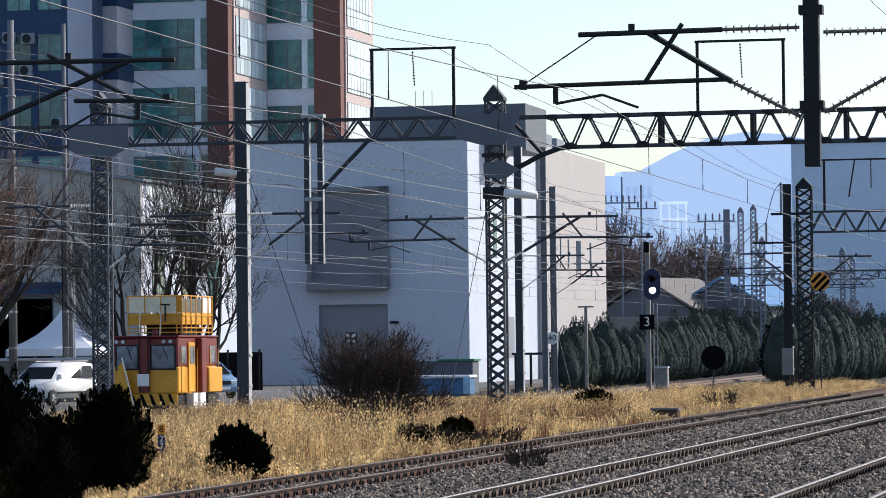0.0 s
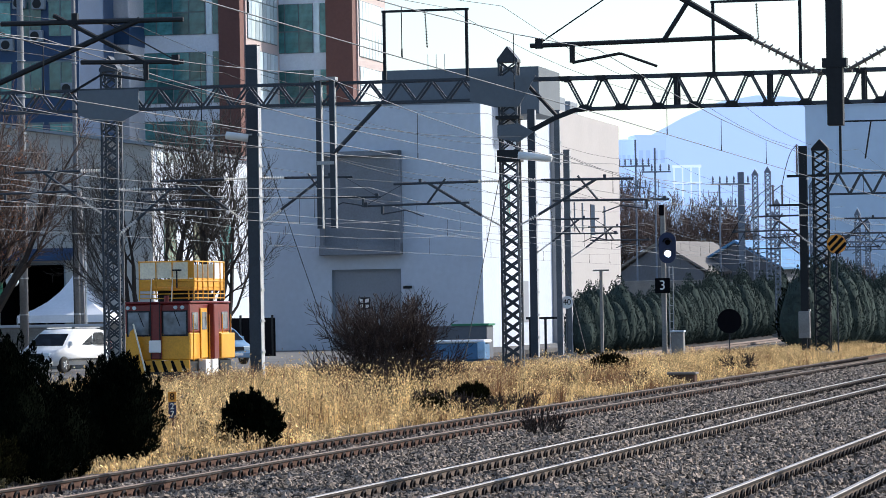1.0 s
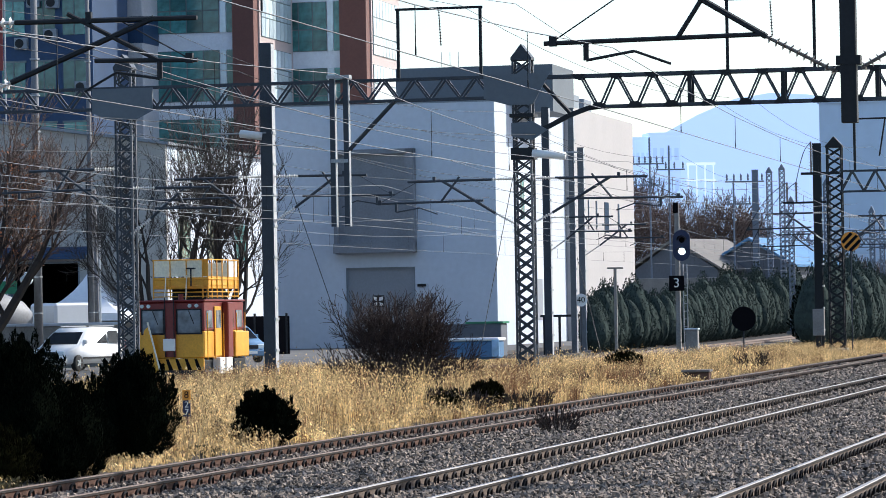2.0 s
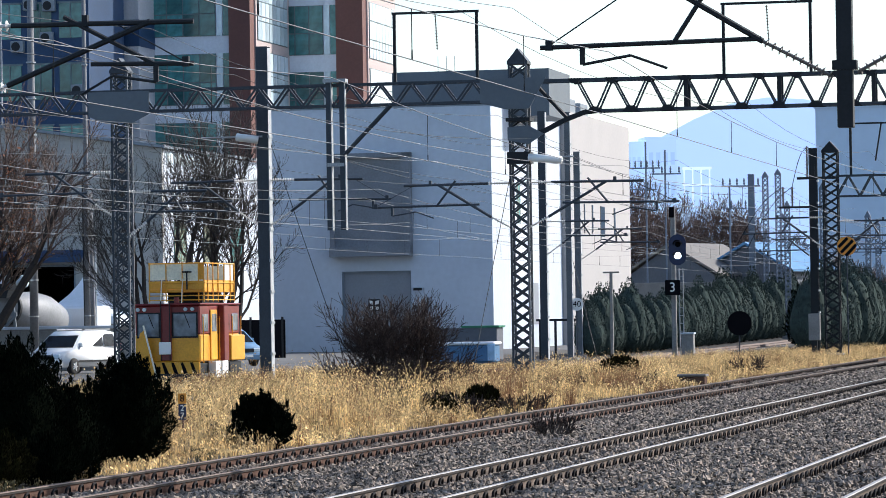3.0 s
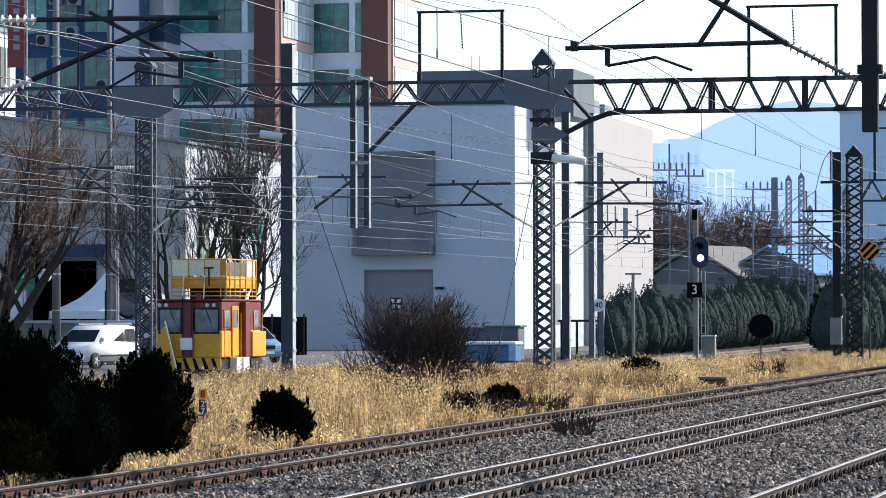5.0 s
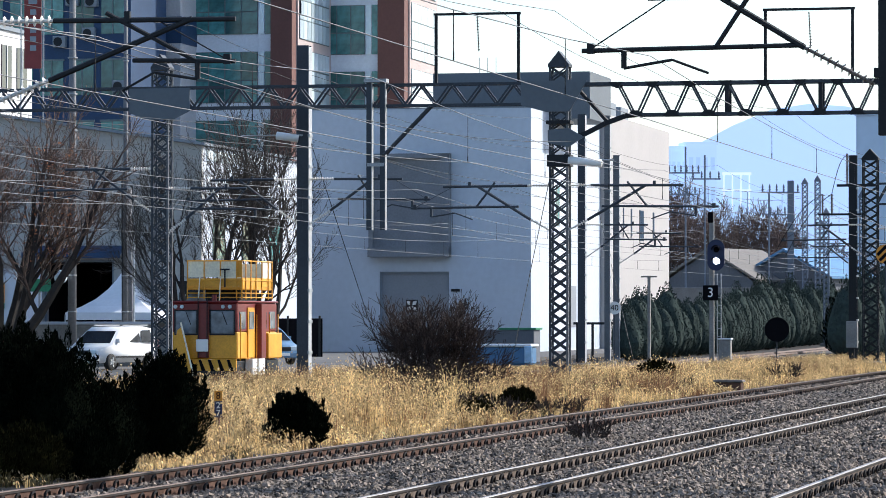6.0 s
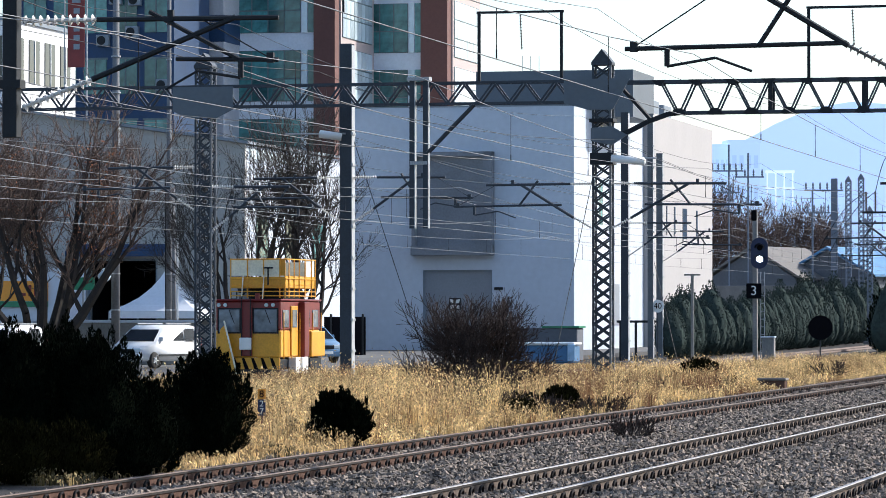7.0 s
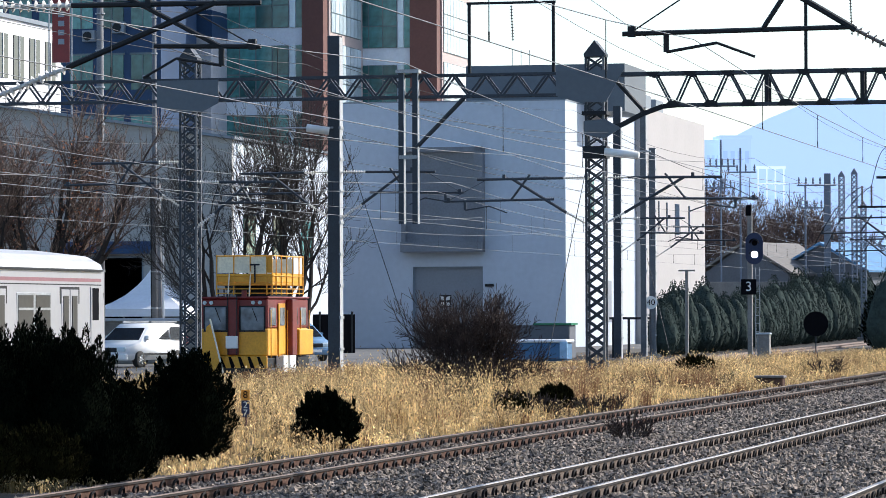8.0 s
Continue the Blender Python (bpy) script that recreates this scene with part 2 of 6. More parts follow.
def lathe(bm, prof, seg=16, m=None):
    """Turns (radius, height) pairs round the z axis."""
    m = m or Matrix()
    rings = [[bm.verts.new(m @ Vector((r * math.cos(2 * math.pi * k / seg), r * math.sin(2 * math.pi * k / seg), z))) for k in range(seg)] for r, z in prof]
    for a, b in zip(rings, rings[1:]):
        for k in range(seg):
            bm.faces.new((a[k], a[(k + 1) % seg], b[(k + 1) % seg], b[k]))
    for ring, flip in ((rings[0], True), (rings[-1], False)):
        bm.faces.new(ring[::-1] if flip else ring)
    return bm


def prism(bm, outline, x0, x1, axis="x"):
    """An outline of (u, v) pairs drawn out along an axis."""
    def pt(u, v, w):
        return {"x": (w, u, v), "y": (u, w, v), "z": (u, v, w)}[axis]
    a = [bm.verts.new(pt(u, v, x0)) for u, v in outline]
    b = [bm.verts.new(pt(u, v, x1)) for u, v in outline]
    n = len(a)
    for k in range(n):
        bm.faces.new((a[k], a[(k + 1) % n], b[(k + 1) % n], b[k]))
    bm.faces.new(a[::-1])
    bm.faces.new(b)
    bmesh.ops.recalc_face_normals(bm, faces=bm.faces)
    return bm


def cable(bm, pts, r, seg=4):
    """One unbroken round bar through a run of points."""
    rings = []
    for k, p in enumerate(pts):
        d = (pts[min(k + 1, len(pts) - 1)] - pts[max(k - 1, 0)]).normalized()
        x = d.cross(Vector((0.3, 0.2, 0.93))).normalized()
        y = d.cross(x)
        rings.append([bm.verts.new(p + r * (math.cos(2 * math.pi * j / seg) * x + math.sin(2 * math.pi * j / seg) * y)) for j in range(seg)])
    for a, b in zip(rings, rings[1:]):
        for j in range(seg):
            bm.faces.new((a[j], a[(j + 1) % seg], b[(j + 1) % seg], b[j]))
    bm.faces.new(rings[0][::-1])
    bm.faces.new(rings[-1])
    return bm


def raw(name, verts, faces, mat, parent=None):
    me = bpy.data.meshes.new(name)
    me.from_pydata(verts, [], faces)
    me.materials.append(M[mat])
    ob = new(name, me)
    ob.parent = parent
    return ob


def writing(name, text, size, mat, parent, m):
    cu = bpy.data.curves.new(name, "FONT")
    cu.body, cu.size, cu.align_x, cu.align_y, cu.extrude = text, size, "CENTER", "CENTER", 0.004
    tmp = new(name, cu)
    me = bpy.data.meshes.new_from_object(tmp.evaluated_get(bpy.context.evaluated_depsgraph_get()))
    bpy.data.objects.remove(tmp)
    me.materials.clear()
    me.materials.append(M[mat])
    ob = new(name, me)
    ob.parent = parent
    ob.matrix_basis = m
    return ob


# ---- ground ----
def ground():
    bm = bmesh.new()
    bmesh.ops.create_grid(bm, x_segments=2, y_segments=2, size=4000)
    ob = part("ground", bm, "soil")
    ob.location.z = -0.1
    tagged(ob, "bare winter soil reaching the horizon", "ground", kind="structure")
    # ballast bed: a low trapezoid under the three tracks
    bm = bmesh.new()
    prism(bm, [(-60, -0.3), (-60, 0.0), (-17.0, 0.0), (-17.9, -0.12), (-17.9, -0.3)][::-1], -60, 700, "y")
    ob = part("ballast_bed", bm, "ballast")
    ob.matrix_basis = trp(0, 0)
    tagged(ob, "crushed stone ballast bed, blackened as shade between stones", "ballast", kind="structure")
    bm = boxes(((-190, -60, -0.3), (-39.5, 330, 0.2)))
    ob = part("pavement", bm, "yard")
    ob.matrix_basis = trp(0, 0)
    tagged(ob, "worn asphalt yard beside the railway", "pavement", kind="structure")


ground()


def rail_mesh(L):
    bm = bmesh.new()
    prof = [(-0.07, 0.0), (0.07, 0.0), (0.07, 0.012), (0.012, 0.03), (0.012, 0.115), (0.036, 0.125), (0.036, 0.155), (0.028, 0.165), (-0.028, 0.165), (-0.036, 0.155), (-0.036, 0.125), (-0.012, 0.115), (-0.012, 0.03), (-0.07, 0.012)]
    prism(bm, prof, 0, L, "y")
    for f in bm.faces:
        z = f.calc_center_median().z
        f.material_index = 1 if z > 0.16 else 2 if 0.118 < z <= 0.16 and abs(f.normal.x) > 0.5 else 0
    return bm


def clip_bm():
    bm = bmesh.new()
    pts = [Vector((0.11 - 0.02 * abs(math.cos(t)), 0.1 * math.cos(t), 0.01 + 0.1 * math.sin(t))) for t in [math.pi * k / 6 for k in range(7)]]
    return cable(bm, pts, 0.022)


def track(a0, a1, p, pieces_to, label, web="railweb"):
    th = thing("railway_track", trp(a0, p, 0.0), label, "railway track", "parallel tracks")
    L = a1 - a0
    for x in (-0.75, 0.75):
        r = part("rail", rail_mesh(L), [web, "rusttop" if web == "rust" else "railtop", "railhead"], th, "rusty steel rail with a polished top")
        r.location = (x, 0, 0.005)
    bm = bmesh.new()
    prism(bm, [(-1.22, -0.15), (1.22, -0.15), (1.2, 0.0), (0.45, -0.03), (-0.45, -0.03), (-1.2, 0.0)], -0.13, 0.13, "y")
    s0 = part("sleeper", bm, "sleeper", th)
    s0.location = (0, 0.3, 0.012)
    n = int(min(pieces_to - a0, 84) / 0.6)
    for k in range(1, n):
        shared("sleeper", s0.data, pose(0, 0.3 + 0.6 * k, 0.012), th)
    # clips on the side towards the eye, one by one; the rest joined
    c0 = part("rail_clip", clip_bm(), "clip", th)
    c0.location = (0.75, 0.3, 0.01)
    for k in range(n):
        for x in (-0.75, 0.75):
            if k or x < 0:
                shared("rail_clip", c0.data, pose(x, 0.3 + 0.6 * k, 0.01), th)
    vs, fs = [], []
    base = [v.co.copy() for v in c0.data.vertices]
    bf = [tuple(q.vertices) for q in c0.data.polygons]
    for k in range(int(min(L, 130) / 0.6)):
        for x in (-0.75, 0.75):
            for side in (-1, 1):
                if side > 0 and k < n:
                    continue
                o = len(vs)
                vs += [(x + side * v.x, v.y + 0.3 + 0.6 * k, v.z + 0.01) for v in base]
                fs += [tuple(i + o for i in f) for f in bf]
    tagged(raw("rail_fastening", vs, fs, "clip", th), kind="stuff")
    return th


track(38, 600, 15.45, 130, "main line track with rusty rails and dark spring clips", "rust")
track(34, 600, 10.55, 118, "main line track with polished rails and spring clips")
track(30, 600, 5.5, 75, "main line track with pale concrete sleepers showing")


def curved_track():
    """The loop line behind the grass: straight, then bending away to the left."""
    th = thing("railway_track", trp(0, 0), "loop line track bending away beside the hedge", "railway track", "parallel tracks")
    pts = [(a, 29.6 + (max(0.0, a - 150) ** 2) * 0.00016) for a in range(-40, 430, 10)]
    for off in (-0.75, 0.75):
        bm = cable(bmesh.new(), [Vector((-p + off, a, 0.09)) for a, p in pts], 0.085, 4)
        part("rail", bm, "rusttop", th, "worn steel rail")
    bm = bmesh.new()
    for (a, p), (b, q) in zip(pts, pts[1:]):
        bar(bm, (-p, a, -0.12), (-q, b, -0.12), 3.6, 0.3)
    tagged(part("loop_ballast", bm, "loopbed", th), kind="stuff")


curved_track()


# ---- overhead line masts ----
def lattice_mast(a, p, top, w=0.62, d=0.5, label="", lean=0.0, mat="pole"):
    th = thing("lattice_mast", trp(a, p, 0.0), label, "railway mast", "lattice masts")
    h, e = top - 0.55, 0.07
    for sx in (-1, 1):
        for sy in (-1, 1):
            # right-hand legs take the paler copy to paint sun on them
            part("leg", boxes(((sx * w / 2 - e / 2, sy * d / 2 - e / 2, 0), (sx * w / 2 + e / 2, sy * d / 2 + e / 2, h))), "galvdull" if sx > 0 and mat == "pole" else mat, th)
    n = int(h / 0.42)
    st = h / n
    fa = part("lacing_bar", bar(bmesh.new(), (-w / 2, 0, 0), (w / 2, 0, st), 0.06, 0.012, (0, 1, 0)), mat, th)
    fb = part("lacing_bar", bar(bmesh.new(), (w / 2, 0, 0), (-w / 2, 0, st), 0.06, 0.012, (0, 1, 0)), mat, th)
    # side lacing has the same sunlight put into its colour
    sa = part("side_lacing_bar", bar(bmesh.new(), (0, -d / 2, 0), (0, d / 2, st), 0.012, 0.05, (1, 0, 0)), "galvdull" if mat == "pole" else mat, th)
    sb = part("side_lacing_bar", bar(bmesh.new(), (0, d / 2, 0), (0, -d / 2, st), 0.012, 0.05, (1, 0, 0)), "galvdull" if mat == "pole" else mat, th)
    used = set()
    for k in range(n):
        for sg in (-1, 1):
            for src, m in ((fa, pose(0, sg * (d / 2 + 0.015), k * st)), (fb, pose(0, sg * (d / 2 - 0.02), k * st)), ((sa, sb)[k % 2], pose(sg * w / 2, 0, k * st))):
                if src.name in used:
                    shared(src.name.split(".")[0], src.data, m, th)
                else:
                    src.matrix_basis = m
                    used.add(src.name)
    bm = bmesh.new()
    prism(bm, [(-w / 2 - 0.06, h), (w / 2 + 0.06, h), (w / 2 + 0.06, h + 0.1), (0, top), (-w / 2 - 0.06, h + 0.1)], -d / 2 - 0.05, d / 2 + 0.05, "y")
    part("cap", bm, mat, th)
    part("footing", boxes(((-0.5, -0.45, -0.4), (0.5, 0.45, 0.25)), bevel=0.03), "concrete", th)
    return th


def square_pole(a, p, top, w=0.42, label="", mat="pole"):
    th = thing("steel_pole", trp(a, p, 0.0), label, "railway pole", "overhead line poles")
    bm = bmesh.new()
    f = 0.03
    h, g = w / 2, f / 2
    prism(bm, [(-h, -h), (h, -h), (h, -h + f), (g, -h + f), (g, h - f), (h, h - f), (h, h), (-h, h), (-h, h - f), (-h + f, h - f), (-h + f, -h + f), (-h, -h + f)], 0, top, "z")
    part("shaft", bm, mat, th)
    # added pale strip: the sunlit side is put in as colour
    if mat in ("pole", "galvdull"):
        part("lit_side_strip", boxes(((h + 0.003, -h, 0), (h + 0.018, h, top - 0.05))), "litplate", th, "pale strip painted as the sunlit side")
    bt = part("batten", boxes(((w / 2 - 0.02, -w / 2 - 0.01, 0), (w / 2 + 0.05, w / 2 + 0.01, 0.09))), "galv", th)
    bt.location.z = 1.1
    for k in range(2, int(top / 1.1)):
        shared("batten", bt.data, pose(0, 0, k * 1.1), th)
    part("footing", boxes(((-0.4, -0.4, -0.4), (0.4, 0.4, 0.15)), bevel=0.03), "concrete", th)
    return th


def truss(name, m, x0, x1, zb, zt, bays, d, label, w=0.085, mat="pole"):
    """A lattice beam along local x: four chords, zigzag lacing on both faces."""
    th = thing(name, m, label, "gantry beam", "gantry beams")
    for y in (-d / 2, d / 2):
        for z, nm in ((zb, "bottom_chord"), (zt, "top_chord")):
            part(nm, boxes(((x0, y - w / 2, z - w / 2), (x1, y + w / 2, z + w / 2))), mat, th)
        step = (x1 - x0) / bays
        for k in range(bays):
            xa = x0 + k * step
            for u0, u1 in (((xa, zb), (xa + step / 2, zt)), ((xa + step / 2, zt), (xa + step, zb))):
                bm = bmesh.new()
                bar(bm, (u0[0], y, u0[1]), (u1[0], y, u1[1]), 0.065, 0.065)
                part("diagonal", bm, mat, th)
    bm = bmesh.new()
    for k in range(bays + 1):
        x = x0 + k * (x1 - x0) / bays
        for z in (zb, zt):
            box(bm, (x - 0.03, -d / 2, z - 0.03), (x + 0.03, d / 2, z + 0.03))
    part("cross_tie", bm, mat, th)
    return th


mastA = lattice_mast(124.8, 24.1, 11.5, 0.6, 0.5, "tall lattice steel mast standing in dry grass")
mastB = lattice_mast(124.8, 38.3, 11.6, 0.56, 0.5, "tall lattice steel mast beside the yellow rail vehicle")
mastC = lattice_mast(181.4, 19.6, 10.6, 0.7, 0.6, "dark lattice mast by the far hedge", 0, "dark")
square_pole(186.2, 21.0, 10.5, 0.4, "dark steel pole beside the far mast", "dark")
beamL = truss("gantry_beam", trp(124.8, 38.3), -14, 14.2, 9.7, 10.42, 26, 0.5, "dark lattice beam bridging two masts")


def deep_beam():
    """The beam over the tracks: warren lacing with gussets at the nodes and a post every few bays."""
    th = thing("gantry_beam", trp(124.8, 24.1), "deep lattice beam reaching over the tracks", "gantry beam", "gantry beams")
    zb, zt, d, step, n = 9.29, 10.35, 0.6, 1.256, 19
    for y in (-d / 2, d / 2):
        part("top_chord", boxes(((0.8, y - 0.05, zt - 0.055), (26, y + 0.05, zt + 0.055))), "pole", th)
        part("bottom_chord", boxes(((2.5, y - 0.05, zb - 0.05), (26, y + 0.05, zb + 0.05))), "pole", th)
        for k in range(n):
            xt, xb = 1.99 + step * k, 2.65 + step * k
            part("gusset", prism(bmesh.new(), [(xb - 0.28, zb - 0.06), (xb + 0.28, zb - 0.06), (xb + 0.12, zb + 0.14), (xb - 0.12, zb + 0.14)], y - 0.062, y - 0.052, "y"), "dark", th)
            part("gusset", prism(bmesh.new(), [(xt - 0.24, zt + 0.06), (xt + 0.24, zt + 0.06), (xt + 0.1, zt - 0.12), (xt - 0.1, zt - 0.12)], y - 0.062, y - 0.052, "y"), "dark", th)
            part("diagonal", bar(bmesh.new(), (xt + 0.05, y, zt), (xb - 0.06, y, zb), 0.05, 0.06), "pole", th)
            part("diagonal", bar(bmesh.new(), (xb + 0.06, y, zb), (xt + step - 0.05, y, zt), 0.05, 0.06), "pole", th)
        for x in (5.8, 8.97, 12.14, 15.3, 18.5):
            part("post", boxes(((x - 0.07, y - 0.03, zb + 0.05), (x + 0.07, y + 0.03, zt - 0.055))), "dark", th)
    for k in range(n + 1):
        for x, z in ((1.99 + step * k, zt), (2.65 + step * k, zb)):
            if x < 26:
                part("cross_tie", boxes(((x - 0.03, -d / 2 + 0.05, z - 0.03), (x + 0.03, d / 2 - 0.05, z + 0.03))), "pole", th)
    return th


beamR = deep_beam()

square_pole(127.6, 33.9, 12.05, 0.42, "tall grey steel pole with one sunlit side")
square_pole(178.6, 33.4, 12.3, 0.36, "grey steel pole by the white building")
square_pole(197.3, 35.0, 11.1, 0.33, "grey steel pole carrying a round sign", "galvdull")


square_pole(187.3, 33.7, 12.7, 0.28, "slim grey steel pole by the white building", "galvdull")


# ---- substation building ----
def substation():
    th = thing("substation", trp(225.6, 45.4, 0.2), "large white windowless building with a grey steel gate", "building")
    W, D, Ht = 14.2, 24.0, 15.15
    bm = bmesh.new()
    # gate opening cut in the front wall
    gx0, gx1, gz = -9.65, -5.2, 5.0
    prism(bm, [(-W, 0), (gx0, 0), (gx0, gz), (gx1, gz), (gx1, 0), (0, 0), (0, Ht), (-W, Ht)], 0, 0.4, "y")
    part("front_wall", bm, "white", th)
    part("side_wall", boxes(((-0.4, 0.4, 0), (0, D, Ht))), "white", th)
    part("side_wall", boxes(((-W, 0.4, 0), (-W + 0.4, D, Ht))), "white", th)
    part("rear_wall", boxes(((-W + 0.4, D - 0.4, 0), (-0.4, D, Ht))), "white", th)
    part("roof", boxes(((-W + 0.4, 0.4, Ht - 0.6), (-0.4, D - 0.4, Ht - 0.4))), "roofgrey", th)
    part("parapet_cap", boxes(((-W - 0.03, -0.03, Ht), (0.03, 0.43, Ht + 0.08)), ((-0.43, 0.43, Ht), (0.03, D, Ht + 0.08))), "roofgrey", th)
    gate = part("gate", boxes(((gx0, 0.25, 0), (gx1, 0.33, gz))), "gate", th, "closed grey steel gate")
    part("gate_frame", boxes(((gx0, 0.12, gz - 0.12), (gx1, 0.25, gz)), ((gx0, 0.12, 0), (gx0 + 0.1, 0.25, gz - 0.12)), ((gx1 - 0.1, 0.12, 0), (gx1, 0.25, gz - 0.12))), "roofgrey", gate)
    e = part("emblem", boxes(((-8.0, 0.2, 2.5), (-7.25, 0.25, 3.25))), "dark", gate, "dark square plate with four white leaves")
    for k in range(4):
        bm = bmesh.new()
        c, s = math.cos(math.pi / 4 + k * math.pi / 2), math.sin(math.pi / 4 + k * math.pi / 2)
        pl = [(0.05, 0), (0.24, 0.13), (0.44, 0), (0.24, -0.13)]
        prism(bm, [(-7.62 + u * c - v * s, 2.87 + u * s + v * c) for u, v in pl], 0.15, 0.196, "y")
        part("petal", bm, "sign", gate)
    part("wall_lamp", boxes(((-5.05, -0.12, 3.75), (-4.5, 0, 3.92))), "dark", th)
    # projecting bay with a recessed panel
    b0, b1, z0, z1 = -10.2, -5.05, 5.9, 12.35
    bay = part("bay_frame", boxes(((b0, -0.7, z0), (b0 + 0.25, 0, z1)), ((b1 - 0.55, -0.7, z0), (b1, 0, z1)), ((b0, -0.7, z1 - 0.3), (b1, 0, z1)), ((b0, -0.95, z0), (b1, 0, z0 + 0.6))), "bay", th, "grey projecting bay")
    part("bay_panel", boxes(((b0 + 0.25, -0.35, z0 + 0.6), (b1 - 0.55, -0.15, z1 - 0.3))), "bay", th)
    # penthouse
    part("penthouse", boxes(((-7.6, 6, Ht - 0.4), (3.0 - 0.4, 13.5, Ht + 2.6))), "slate", th, "grey rooftop block")
    part("antenna", tubes(*[((-5 + k * 0.55, 8, Ht + 2.6), (-5 + k * 0.55, 8, Ht + 3.7), 0.02) for k in range(3)]), "galv", th)
    # wing
    part("wing", boxes(((-11, D, 0), (0.5, D + 26.0, 16.0))), "wing", th, "cream rendered wing")
    for k, (y, w2, z, h) in enumerate(((D + 6.0, 0.4, 7.9, 1.9), (D + 9.2, 0.5, 7.9, 1.9), (D + 12.8, 1.8, 7.6, 2.2), (D + 18.6, 0.6, 7.9, 1.9))):
        win = part("window", boxes(((0.5, y, z), (0.53, y + w2, z + h))), "carglass", th)
        part("window_sill", boxes(((0.5, y - 0.1, z - 0.12), (0.6, y + w2 + 0.1, z))), "wing", win)
    part("rooftop_unit", boxes(((-1.5, D + 2, 16), (0.2, D + 5, 17)), ((-1.5, D + 7, 16), (0.2, D + 10, 16.9)), bevel=0.05), "roofgrey", th)
    part("side_window", boxes(((0.0, 8, 8.0), (0.03, 9.2, 10.6))), "glass", th)
    part("side_door", boxes(((0.0, 13.0, 1.5), (0.03, 15.0, 4.2))), "gate", th)
    return th


substation()


# ---- office building behind ----
def office():
    th = thing("office_building", trp(280.2, 75.4, 0.2), "tall office building with brown cladding and glass bands", "building")
    H, F = 46.0, 5.38
    meshes = {}
    def block(x0, x1, y0, y1, brown, dz):
        part("wall", boxes(((x0, y0, 0), (x1, y1, H))), "officewall", th)
        part("brown_pier", boxes(((x1 - brown, y0 - 0.25, 0), (x1 + 0.02, y0 + 1.1, H))), "brown", th, "brown clad pier")
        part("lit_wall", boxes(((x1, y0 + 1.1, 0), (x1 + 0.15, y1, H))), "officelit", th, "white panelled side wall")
        for k in range(1, 8):
            z = k * F - 2.6 + dz
            xa, xb = x0 + 0.3, x1 - brown - 1.1
            win = part("window_band", boxes(((xa, y0 - 0.08, z), (xb, y0, z + 4.0))), "mullion", th, "teal tinted glazing")
            pw = (xb - xa) / 4
            for r, (za, zb) in enumerate(((z, z + 1.75), (z + 1.75, z + 4.0))):
                key = ("pane", x0, r)
                if key not in meshes:
                    meshes[key] = part("pane", boxes(((0.05, -0.03, 0.05), (pw - 0.05, 0, zb - za - 0.05))), "glass", win)
                    meshes[key].location = (xa, y0 - 0.08, za)
                    first = 1
                else:
                    first = 0
                for j in range(first, 4):
                    shared("pane", meshes[key].data, pose(xa + pw * j, y0 - 0.08, za), win)
            part("corner_glass", boxes(((x1 - brown - 1.0, y0 - 0.12, z), (x1 - brown - 0.55, y0, z + 4.0))), "paleglass", th)
            part("corner_return", boxes(((x1 - brown - 0.5, y0 - 0.1, z), (x1 - brown, y0, z + 4.0))), "glass", th)
            w2 = part("side_glazing", boxes(((x1 + 0.15, y0 + 1.5, z - 0.3), (x1 + 0.2, y1 - 0.8, z + 4.3))), "mullion", th, "pale reflecting side windows")
            pd = (y1 - y0 - 2.3) / 8
            for r in range(3):
                for j in range(8):
                    key = ("side", x0)
                    m = pose(x1 + 0.2, y0 + 1.5 + pd * j, z - 0.3 + r * 1.533)
                    if key not in meshes:
                        meshes[key] = part("pane", boxes(((0, 0.05, 0.05), (0.03, pd - 0.05, 1.48))), "paleglass", w2)
                        meshes[key].matrix_basis = m
                    else:
                        shared("pane", meshes[key].data, m, w2)
    block(-8.4, 0, 0, 11.5, 1.7, 0.0)
    block(-2.0, 6.3, 11.5, 22.7, 2.2, -0.9)
    return th


office()


